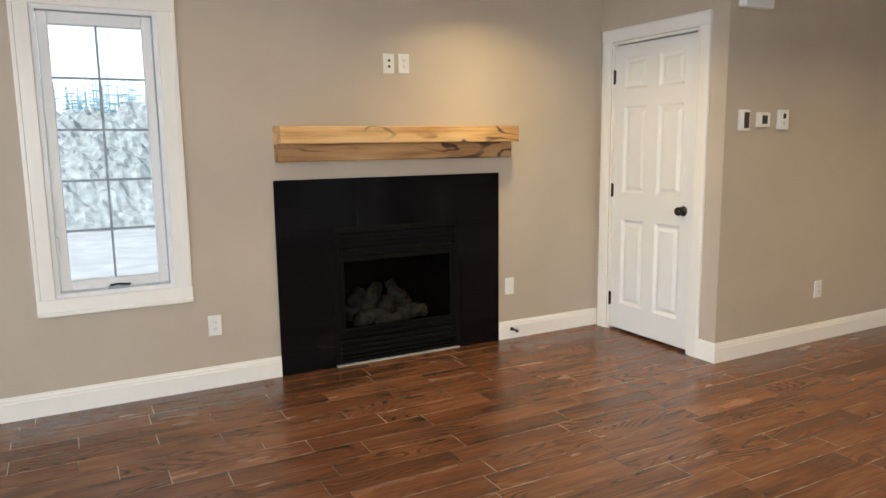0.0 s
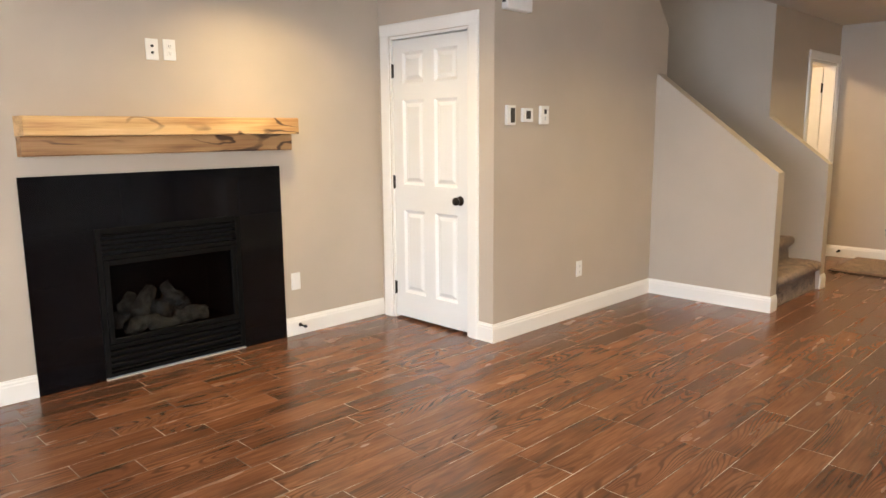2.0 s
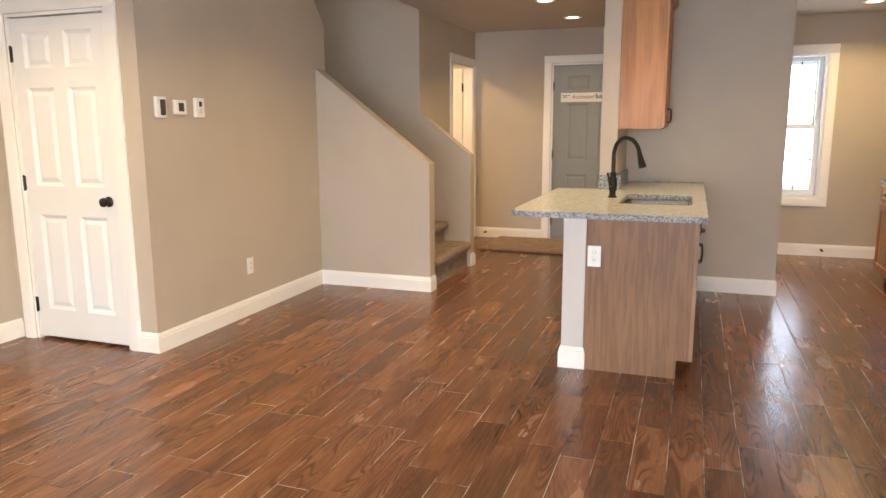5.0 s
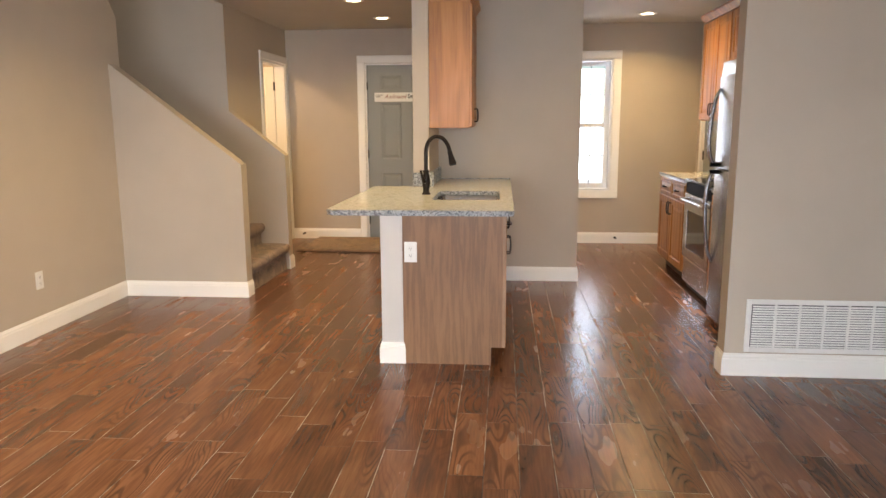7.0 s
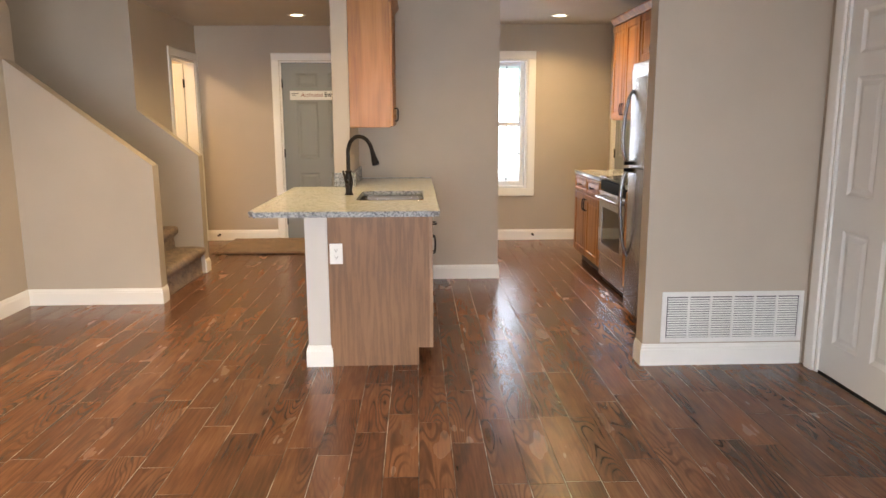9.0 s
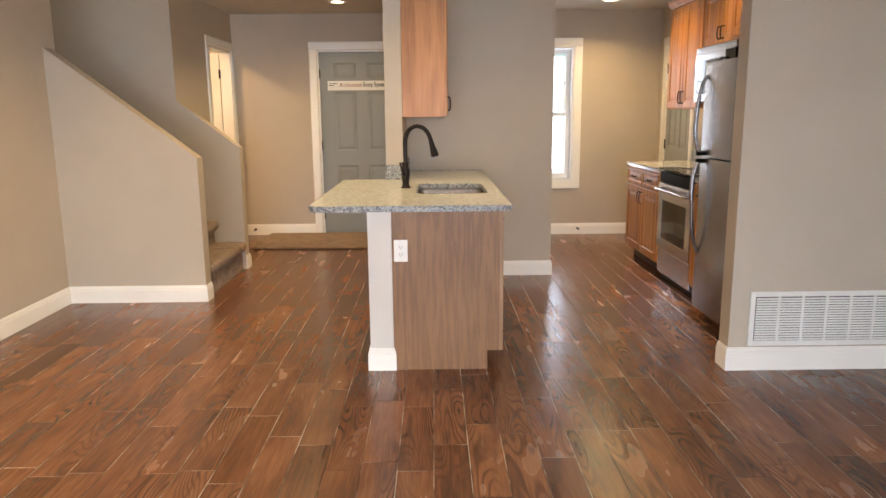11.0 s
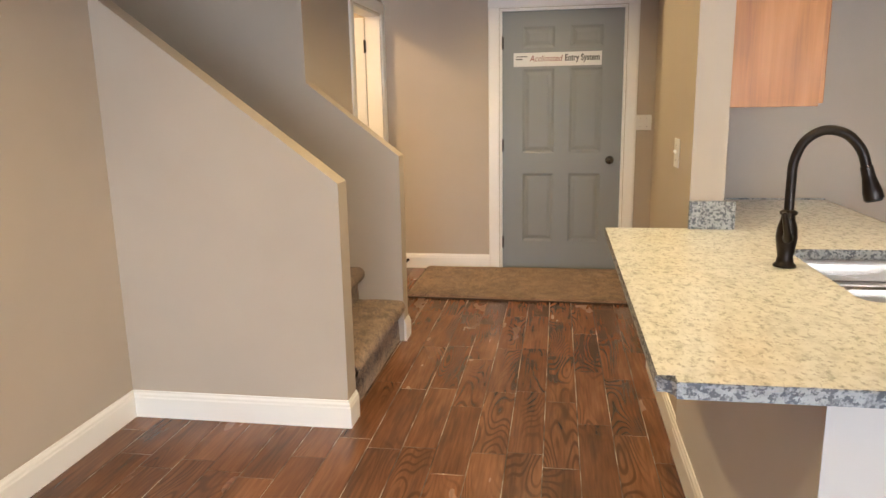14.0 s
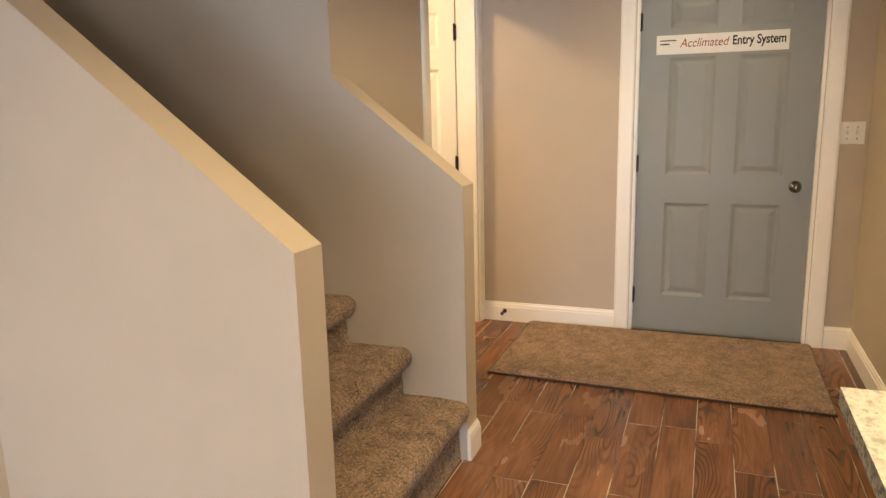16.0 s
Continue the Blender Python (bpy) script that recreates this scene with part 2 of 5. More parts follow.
PLASTIC = plain("white plastic", (0.78, 0.77, 0.74), 0.35, var=0.02)
SLOT = plain("dark slot", (0.03, 0.03, 0.03), 0.6)
SCREEN = plain("dark display", (0.05, 0.05, 0.05), 0.15)
BRONZE = plain("oil-rubbed bronze", (0.022, 0.016, 0.013), 0.32, 0.6, 0.3)
BLACKMETAL = plain("black painted metal", (0.004, 0.004, 0.004), 0.6, 0.0, 0.2)
DARKIRON = plain("black firebox", (0.008, 0.008, 0.008), 0.8)
BLACKTILE = plain("polished black tile", (0.004, 0.004, 0.005), 0.10, 0.0, 0.3, 6)
BLACKGROUT = plain("black grout", (0.0041, 0.004, 0.004), 0.9)
LOGS = plain("grey ceramic log", (0.20, 0.185, 0.165), 0.95, 0.0, 0.7, 26, 1.0)
CAULK = plain("pale caulk", (0.45, 0.42, 0.38), 0.7)
NICKEL = plain("satin nickel", (0.15, 0.14, 0.125), 0.25, 1.0)
STEEL_V = brushed("brushed stainless steel", (0.38, 0.39, 0.41), 0.26, (3, 3, 900), 0.015)
STEEL_Y = brushed("stainless steel brushed across", (0.62, 0.62, 0.63), 0.25, (3, 3, 500), 0.03)
SINKSTEEL = brushed("satin sink steel", (0.62, 0.61, 0.60), 0.18, (30, 30, 30), 0.02)
GREYCASE = plain("grey appliance side", (0.09, 0.09, 0.095), 0.5)
BLACKGLASS = plain("black glass", (0.006, 0.006, 0.007), 0.06)
GRANITE = granite("cream granite", 0.07)
# Same stone as GRANITE, with cool daylight and shade put into its colour.
GRANITE_SHADED = granite("granite sides tinted by daylight and shade", 0.5, 0.7, (0.41, 0.43, 0.44), (0.13, 0.147, 0.165), 0.95)
CARPET = carpet("brown mottled carpet", (0.040, 0.025, 0.017), (0.43, 0.290, 0.192))
RUGPILE = carpet("fawn rug pile", (0.065, 0.040, 0.028), (0.41, 0.272, 0.185))
BACKING_SHADE = plain("rug backing with edge shadow", (0.035, 0.022, 0.015), 0.9, 0, 0.3, 80)
CLEAR = glass("window glass")
FIREGLASS = glass("smoky fireplace glass", (0.13, 0.135, 0.14))
FIREGLASS.node_tree.nodes["Principled BSDF"].inputs["IOR"].default_value = 1.2
LENS = glow("lit lamp lens", (1.0, 0.80, 0.55), 9.0)
CABWOOD = wood("honey maple", (0.29, 0.108, 0.024), (0.43, 0.178, 0.040), (0.51, 0.232, 0.066), (7, 7, 0.8), 4, 0.38)
PANELWOOD = wood("oak veneer panel", (0.155, 0.075, 0.033), (0.222, 0.110, 0.048), (0.262, 0.136, 0.063), (34, 34, 2.2), 3.0, 0.5)
EDGEWOOD = wood("pale oak edging", (0.24, 0.130, 0.066), (0.34, 0.195, 0.105), (0.42, 0.26, 0.15), (30, 30, 3.0), 2, 0.45)
# Dark brown stands in for the shade under the cabinets.
TOEKICK_SHADE = plain("toe kick board in shade colour", (0.055, 0.028, 0.016), 0.6, 0, 0.2)
MANTELWOOD = wood("pale knotty maple", (0.42, 0.215, 0.08), (0.66, 0.41, 0.17), (0.76, 0.53, 0.26), (3, 0.7, 9), 4, 0.5, shift=False)
# Support plank: a browner board, with the beam's shade added to its colour.
PLANKWOOD = wood("browner knotty maple in beam shade", (0.24, 0.115, 0.045), (0.42, 0.235, 0.095), (0.52, 0.32, 0.145), (3, 0.7, 9), 4, 0.55, shift=False)
PLANK = floor_tile("brown wood-look floor tile", False)
PLANKS = floor_tile("brown wood-look floor tile joined", True)
GROUT = grout("patchy beige grout")
SAND = plain("bright dry sand", (0.88, 0.90, 0.91), 0.95, 0, 0.12, 3.0, 0.6)
CLODS = plain("lumpy grey sand", (0.55, 0.59, 0.60), 0.95, 0, 0.30, 5.0, 0.4)
SKY_GLOW = glow("glowing sky backdrop", (0.84, 0.97, 1.0), 1.2)
# The pale bluish foliage colour carries the haze of distance.
NEEDLES = plain("foliage in haze colour", (0.70, 0.88, 0.93), 0.9, 0, 0.4, 2.0)
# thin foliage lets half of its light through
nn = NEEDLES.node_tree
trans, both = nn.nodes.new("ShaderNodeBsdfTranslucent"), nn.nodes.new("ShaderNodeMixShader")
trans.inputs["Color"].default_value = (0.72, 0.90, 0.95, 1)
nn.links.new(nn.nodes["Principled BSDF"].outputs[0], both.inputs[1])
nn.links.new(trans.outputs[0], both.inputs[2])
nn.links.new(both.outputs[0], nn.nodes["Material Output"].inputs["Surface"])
for dull in (BLACKTILE, BLACKMETAL, BLACKGROUT, DARKIRON):
    dull.node_tree.nodes["Principled BSDF"].inputs["Specular IOR Level"].default_value = 0.22
BLACKMETAL.node_tree.nodes["Principled BSDF"].inputs["Specular IOR Level"].default_value = 0.08
PAPER = plain("white sticker paper", (0.75, 0.74, 0.72), 0.6, var=0.02)
INK = plain("black ink", (0.015, 0.015, 0.015), 0.6)
REDINK = plain("dark red ink", (0.25, 0.03, 0.02), 0.6)

# knots and dark swirling veins of the mantel's wood
def knotty(material):
    mm = material.node_tree
    mb = mm.nodes["Principled BSDF"]
    old = mb.inputs["Base Color"].links[0].from_socket
    kv = coords(mm.nodes, mm.links, (2.0, 1.5, 5.0))
    warp = noise_tex(mm.nodes, 2.0, 2, 0.5)
    mm.links.new(kv, warp.inputs["Vector"])
    bend = mm.nodes.new("ShaderNodeVectorMath")
    bend.operation = "MULTIPLY_ADD"
    mm.links.new(warp.outputs["Color"], bend.inputs[0])
    bend.inputs[1].default_value = (0.55, 0.55, 0.55)
    mm.links.new(kv, bend.inputs[2])
    k1, k2 = noise_tex(mm.nodes, 0.85, 1, 0.4), noise_tex(mm.nodes, 1.2, 1, 0.4)
    mm.links.new(bend.outputs[0], k1.inputs["Vector"])
    mm.links.new(bend.outputs[0], k2.inputs["Vector"])
    # brown halo round each knot, then thin dark veins that swirl through it
    halo = ramp(mm.nodes, [(0.52, (0, 0, 0)), (0.66, (0.34, 0.34, 0.34))])
    mm.links.new(k1.outputs[0], halo.inputs[0])
    col1 = mix_rgb(mm.nodes, mm.links, halo.outputs[0], old, (0.25, 0.115, 0.042))
    vein = maths(mm.nodes, mm.links, "SINE", maths(mm.nodes, mm.links, "MULTIPLY", k2.outputs[0], 38.0), 0)
    vr = ramp(mm.nodes, [(0.72, (0, 0, 0)), (0.99, (1, 1, 1))])
    mm.links.new(vein, vr.inputs[0])
    near = ramp(mm.nodes, [(0.55, (0, 0, 0)), (0.61, (0.92, 0.92, 0.92))])
    mm.links.new(k1.outputs[0], near.inputs[0])
    kf = maths(mm.nodes, mm.links, "MULTIPLY", vr.outputs[0], near.outputs[0])
    mm.links.new(mix_rgb(mm.nodes, mm.links, kf, col1, (0.045, 0.020, 0.010)), mb.inputs["Base Color"])


knotty(MANTELWOOD)
knotty(PLANKWOOD)

# ---- building helpers ----
BASE = {}


def thing(name, at=(0, 0, 0), label="", category="", group="", kind=""):
    ob = new(name)
    ob.empty_display_size = 0.1
    ob.location = at
    BASE[ob] = Vector(at)
    return tagged(ob, label, category, group, kind)


def part(name, bm, material, parent=None, label="", smooth=False):
    """Links a bmesh, drawn in world metres, as one mesh under a thing or part."""
    off = BASE.get(parent, Vector()) if parent else Vector()
    if off.length:
        bmesh.ops.translate(bm, verts=bm.verts, vec=-off)
    bmesh.ops.recalc_face_normals(bm, faces=bm.faces)
    me = bpy.data.meshes.new(name)
    bm.to_mesh(me)
    bm.free()
    me.materials.append(material)
    if smooth:
        me.shade_smooth()
    ob = new(name, me)
    if parent:
        ob.parent = parent
    BASE[ob] = off
    return tagged(ob, label)


def solid(name, bm, material, label="", category="", kind="structure", group=""):
    return tagged(part(name, bm, material), label, category, group, kind)


def box(bm, x0, x1, y0, y1, z0, z1, r=0.0, seg=2):
    vs = [bm.verts.new((x, y, z)) for x in (x0, x1) for y in (y0, y1) for z in (z0, z1)]
    fs = [bm.faces.new([vs[i] for i in q]) for q in ((0, 1, 3, 2), (4, 6, 7, 5), (0, 4, 5, 1), (2, 3, 7, 6), (0, 2, 6, 4), (1, 5, 7, 3))]
    if r:
        es = list({e for f in fs for e in f.edges})
        bmesh.ops.bevel(bm, geom=es, offset=r, segments=seg, affect="EDGES", profile=0.6)
    return bm


def B(*a, **k):
    return box(bmesh.new(), *a, **k)


def prism(bm, pts, lo, hi, axis):
    """Extrudes an outline along an axis. Outline in the other two axes, in order x, y, z."""
    def v(p, c):
        return {"x": (c, p[0], p[1]), "y": (p[0], c, p[1]), "z": (p[0], p[1], c)}[axis]
    a, b = [bm.verts.new(v(p, lo)) for p in pts], [bm.verts.new(v(p, hi)) for p in pts]
    bm.faces.new(a)
    bm.faces.new(b[::-1])
    for i in range(len(pts)):
        j = (i + 1) % len(pts)
        bm.faces.new((a[i], b[i], b[j], a[j]))
    return bm


def P(pts, lo, hi, axis):
    return prism(bmesh.new(), pts, lo, hi, axis)


def cyl(bm, at, r0, r1, h, axis="z", seg=20):
    g = bmesh.ops.create_cone(bm, cap_ends=True, segments=seg, radius1=r0, radius2=r1, depth=h)
    rot = {"z": Matrix(), "x": Matrix.Rotation(radians(90), 4, "Y"), "y": Matrix.Rotation(radians(-90), 4, "X")}[axis]
    bmesh.ops.transform(bm, matrix=Matrix.Translation(at) @ rot, verts=g["verts"])
    return bm


def lathe(profile, at, axis="z", seg=24):
    """Turns a profile of (radius, height) round an axis through at."""
    bm = bmesh.new()
    rings = []
    for r, h in profile:
        ring = []
        for i in range(seg):
            a = 2 * math.pi * i / seg
            c, s = max(r, 1e-4) * math.cos(a), max(r, 1e-4) * math.sin(a)
            ring.append(bm.verts.new({"z": (c, s, h), "x": (h, c, s), "y": (c, h, s)}[axis]))
        rings.append(ring)
    for a, b in zip(rings, rings[1:]):
        for i in range(seg):
            bm.faces.new((a[i], a[(i + 1) % seg], b[(i + 1) % seg], b[i]))
    bm.faces.new(rings[0])
    bm.faces.new(rings[-1][::-1])
    bmesh.ops.translate(bm, verts=bm.verts, vec=at)
    return bm


def tube(points, radius, seg=10, steps=6):
    """A round bar along a smooth line through the points; radius may be a list."""
    pts = [Vector(p) for p in points]
    rad = radius if isinstance(radius, (list, tuple)) else [radius] * len(pts)
    line, rr = [], []
    for i in range(len(pts) - 1):
        p0, p1, p2, p3 = pts[max(i - 1, 0)], pts[i], pts[i + 1], pts[min(i + 2, len(pts) - 1)]
        for k in range(steps):
            t = k / steps
            line.append(0.5 * (2 * p1 + (p2 - p0) * t + (2 * p0 - 5 * p1 + 4 * p2 - p3) * t * t + (3 * p1 - p0 - 3 * p2 + p3) * t ** 3))
            rr.append(rad[i] * (1 - t) + rad[i + 1] * t)
    line.append(pts[-1])
    rr.append(rad[-1])
    bm = bmesh.new()
    rings, side = [], None
    for i, p in enumerate(line):
        d = (line[min(i + 1, len(line) - 1)] - line[max(i - 1, 0)]).normalized()
        if side is None:
            side = d.orthogonal().normalized()
        side = (side - d * side.dot(d)).normalized()
        up = d.cross(side)
        rings.append([bm.verts.new(p + rr[i] * (math.cos(a) * side + math.sin(a) * up)) for a in (2 * math.pi * k / seg for k in range(seg))])
    for a, b in zip(rings, rings[1:]):
        for i in range(seg):
            bm.faces.new((a[i], a[(i + 1) % seg], b[(i + 1) % seg], b[i]))
    bm.faces.new(rings[0])
    bm.faces.new(rings[-1][::-1])
    return bm


def place(bm, axis, sign, plane, u0=0.0):
    """Turns a bmesh drawn against the wall plane y = 0 (u along x, out towards -y) onto a wall: axis and sign give its outward normal."""
    ang = {("y", -1): 0, ("x", 1): 90, ("y", 1): 180, ("x", -1): -90}[(axis, sign)]
    at = (plane, u0, 0) if axis == "x" else (u0, plane, 0)
    bmesh.ops.transform(bm, matrix=pose(*at, 0, 0, ang), verts=bm.verts)
    return bm

# ---- large structure ----
H = 2.45


def wall(name, axis, lo, hi, a0, a1, holes=(), z0=-0.02, z1=H, label="greige painted drywall wall"):
    """A wall between lo and hi on its axis, running from a0 to a1; holes are (a0, a1, z0, z1)."""
    bm = bmesh.new()

    def cell(u0, u1, w0, w1):
        if u1 - u0 > 1e-4 and w1 - w0 > 1e-4:
            box(bm, *((lo, hi, u0, u1) if axis == "x" else (u0, u1, lo, hi)), w0, w1)
    at = a0
    for h0, h1, w0, w1 in sorted(holes):
        cell(at, h0, z0, z1)
        cell(h0, h1, z0, w0)
        cell(h0, h1, w1, z1)
        at = h1
    cell(at, a1, z0, z1)
    return solid(name, bm, WALL, label, "wall")


XW, XE, YS = -3.50, 2.82, -2.6
wall("wall_west", "x", XW - 0.16, XW, YS - 0.15, 5.78, [(0.255, 0.83, 0.605, 2.06), (1.745, 2.61, -0.02, 0.845)])
wall("wall_west_back", "x", XW - 0.16, XW, 7.08, 8.95)
wall("wall_closet", "y", 3.80, 3.92, XW, -2.505, [(-3.375, -2.598, -0.02, 2.045)])
solid("wall_hall_side", P([(3.80, -0.02), (6.0, -0.02), (6.0, 2.21), (5.80, 2.44), (5.80, H), (3.80, H)], -2.505, -2.385, "x"), WALL,
      "greige painted wall with a chipped-off upper corner", "wall")
solid("half_wall_front", P([(-2.385, -0.02), (-1.372, -0.02), (-1.372, 1.062), (-2.385, 1.84)], 5.835, 5.953, "y"), WALL,
      "sloping greige stair half wall with plain top", "half wall")
solid("half_wall_back", P([(-1.89, -0.02), (-1.372, -0.02), (-1.372, 1.083), (-1.89, 1.492)], 6.962, 7.08, "y"), WALL,
      "short sloping greige half wall behind the stairs", "half wall")
wall("wall_stair_near", "y", 5.78, 5.953, -4.9, -2.505, z1=2.19)
wall("wall_stair_near_upper", "y", 5.68, 5.80, -4.9, -2.505, z0=2.19)
wall("wall_stair_upper", "y", 5.835, 5.953, -4.9, -1.80, z0=2.605, z1=5.0)
wall("wall_stair_back", "y", 6.962, 7.08, -4.9, -1.89, z1=5.0)
wall("wall_stair_end", "x", -5.02, -4.9, 5.835, 7.08, z1=5.0)
wall("wall_hall_west", "x", -2.01, -1.89, 7.08, 8.80, [(7.95, 8.73, -0.02, 2.05)])
wall("wall_north", "y", 8.80, 8.95, -3.66, 0.35, [(-0.958, 0.010, -0.02, 2.065)])
wall("wall_north_kitchen", "y", 8.65, 8.95, 1.314, XE, [(1.42, 1.875, 0.61, 2.07)])
wall("wall_divider", "x", -0.012, 0.108, 5.80, 6.70)
wall("wall_divider_back", "x", 0.23, 0.35, 6.70, 8.80)
wall("wall_kitchen", "y", 6.600, 6.70, 0.108, 1.314)
wall("wall_kitchen_return", "x", 1.194, 1.314, 6.70, 8.95)
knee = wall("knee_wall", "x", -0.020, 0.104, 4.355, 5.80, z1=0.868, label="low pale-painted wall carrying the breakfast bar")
# The knee wall is paler and greyer than WALL.
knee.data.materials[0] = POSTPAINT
wall("wall_return", "y", 4.29, 4.41, 1.885, XE)
wall("wall_east", "x", XE, XE + 0.14, YS - 0.15, 8.95, [(-1.95, 0.25, 0.78, 2.12), (3.375, 4.155, -0.02, 2.045), (7.62, 8.41, -0.02, 2.045)])
wall("wall_south", "y", YS - 0.15, YS, XW, XE, [(-1.95, 2.15, 0.06, 2.16)])
bm = bmesh.new()
box(bm, XW - 0.16, XE + 0.14, YS - 0.15, 5.953, H, H + 0.15)
box(bm, -1.89, XE + 0.14, 5.953, 7.0, H, H + 0.15)
box(bm, XW - 0.16, XE + 0.14, 7.0, 8.95, H, H + 0.15)
solid("ceiling", bm, CEIL, "flat pale painted ceiling", "ceiling")
solid("ceiling_stairs", B(-5.02, -1.77, 5.953, 6.962, 5.0, 5.1), CEIL, "high ceiling above the stairs", "ceiling")
wall("wall_stair_head", "x", -1.89, -1.77, 5.953, 6.962, z0=H + 0.15, z1=5.0)


# baseboards: one moulded length per stretch of wall
def baseboard(axis, sign, plane, u0, u1, mitre0=0.0, mitre1=0.0):
    """u runs along the world axis of the wall; mitre: how much longer the outer face is at that end."""
    prof = [(0, 0), (0.014, 0), (0.014, 0.092), (0.011, 0.098), (0.011, 0.108), (0.006, 0.116), (0.005, 0.125), (0, 0.125)]
    bm = bmesh.new()
    rings = []
    for u, m in ((u0, -mitre0), (u1, mitre1)):
        ring = []
        for d, z in prof:
            uu = u + m * d / 0.014
            p = plane + sign * d
            ring.append(bm.verts.new((p, uu, z) if axis == "x" else (uu, p, z)))
        rings.append(ring)
    a, b = rings
    bm.faces.new(a)
    bm.faces.new(b[::-1])
    for i in range(len(prof)):
        j = (i + 1) % len(prof)
        bm.faces.new((a[i], b[i], b[j], a[j]))
    return solid("baseboard", bm, TRIM, "white moulded baseboard along the wall", "baseboard")


q = 0.014
baseboard("x", 1, XW, YS, 1.395)
baseboard("x", 1, XW, 2.93, 3.80)
baseboard("y", -1, 3.80, -2.522, -2.385, 0, q)
baseboard("x", 1, -2.385, 3.80, 5.835, q, 0)
baseboard("y", -1, 5.835, -2.385, -1.372, 0, q)
baseboard("x", 1, -1.372, 5.835, 5.953, q, 0)
baseboard("x", 1, -1.372, 6.962, 7.08, 0, q)
baseboard("y", 1, 7.08, -1.89, -1.372, 0, q)
baseboard("x", 1, -1.89, 7.08, 7.865)
baseboard("y", -1, 8.80, -1.89, -1.045)
baseboard("y", -1, 8.80, 0.10, 0.23)
baseboard("x", -1, 0.23, 6.70, 8.80)
baseboard("x", -1, -0.012, 5.80, 6.70)
baseboard("x", -1, -0.020, 4.355, 5.80, q, 0)
baseboard("y", -1, 4.355, -0.020, 0.104, q, q)
baseboard("y", -1, 6.600, 0.70, 1.314, 0, q)
baseboard("x", 1, 1.314, 6.600, 8.65, q, 0)
baseboard("y", -1, 8.65, 1.314, XE)
baseboard("x", -1, XE, 8.50, 8.65)
baseboard("y", -1, 4.29, 1.885, 2.80, q, 0)
baseboard("x", -1, 1.885, 4.29, 4.41, q, 0)
baseboard("x", -1, XE, YS, 3.285)
baseboard("y", 1, YS, 2.15, XE)


# ---- doors ----
def leaf_mesh(w, h, th, cols, rows, deep=1.0):
    """A door leaf: its front at y = 0 with moulded recesses, its back at y = th."""
    bm = bmesh.new()
    xs = sorted({0.0, w, *[c for p in cols for c in p]})
    zs = sorted({0.0, h, *[c for p in rows for c in p]})

    def quad(p):
        bm.faces.new([bm.verts.new(c) for c in p])
    for x0, x1 in zip(xs, xs[1:]):
        for z0, z1 in zip(zs, zs[1:]):
            if (x0, x1) in cols and (z0, z1) in rows:
                loops = []
                for d, y in ((0, 0), (0.004, 0.003), (0.016, 0.010), (0.022, 0.011)):
                    loops.append([(x0 + d, y * deep, z0 + d), (x1 - d, y * deep, z0 + d), (x1 - d, y * deep, z1 - d), (x0 + d, y * deep, z1 - d)])
                for a, b in zip(loops, loops[1:]):
                    for i in range(4):
                        quad((a[i], a[(i + 1) % 4], b[(i + 1) % 4], b[i]))
                quad(loops[-1])
            else:
                quad(((x0, 0, z0), (x1, 0, z0), (x1, 0, z1), (x0, 0, z1)))
    quad(((0, th, 0), (0, th, h), (w, th, h), (w, th, 0)))
    for a, b in (((0, 0), (w, 0)), ((w, 0), (w, h)), ((w, h), (0, h)), ((0, h), (0, 0))):
        pts = [p for p in ([(x, 0) for x in xs] if a[1] == b[1] == 0 else [(x, h) for x in xs] if a[1] == b[1] else
                           [(a[0], z) for z in zs])]
        for p, r in zip(pts, pts[1:]):
            quad(((p[0], 0, p[1]), (r[0], 0, r[1]), (r[0], th, r[1]), (p[0], th, p[1])))
    bmesh.ops.remove_doubles(bm, verts=bm.verts, dist=1e-5)
    return bm


def raised_field(x0, x1, z0, z1, deep=1.0):
    bm = bmesh.new()
    d, e = 0.024, 0.050
    ya, yb = 0.0115 * deep, 0.003 * deep
    a = [bm.verts.new(p) for p in ((x0 + d, ya, z0 + d), (x1 - d, ya, z0 + d), (x1 - d, ya, z1 - d), (x0 + d, ya, z1 - d))]
    b = [bm.verts.new(p) for p in ((x0 + e, yb, z0 + e), (x1 - e, yb, z0 + e), (x1 - e, yb, z1 - e), (x0 + e, yb, z1 - e))]
    bm.faces.new(b)
    bm.faces.new(a[::-1])
    for i in range(4):
        bm.faces.new((a[i], a[(i + 1) % 4], b[(i + 1) % 4], b[i]))
    return bm


def casing_set(door, w, h, cw=0.083, depth=0.12):
    """Casing and jamb round an opening from u = 0 to w, in front of the wall plane y = 0."""
    prof = [(0.0, 0), (0.0, -0.010), (0.008, -0.015), (0.055, -0.018), (0.072, -0.018), (cw, -0.014), (cw, 0)]
    bm = P([(-x - 0.004, y) for x, y in prof], 0.0, h + 0.004, "z")
    part("casing_side", bm, TRIM, door)
    part("casing_side", P([(w + 0.004 + x, y) for x, y in prof], 0.0, h + 0.004, "z"), TRIM, door)
    part("casing_head", P([(y, h + 0.004 + x) for x, y in prof], -cw - 0.004, w + cw + 0.004, "x"), TRIM, door)
    part("jamb_side", B(-0.0, 0.018, 0.0005, depth, 0, h), TRIM, door)
    part("jamb_side", B(w - 0.018, w, 0.0005, depth, 0, h), TRIM, door)
    part("jamb_head", B(0.018, w - 0.018, 0.0005, depth, h - 0.018, h), TRIM, door)


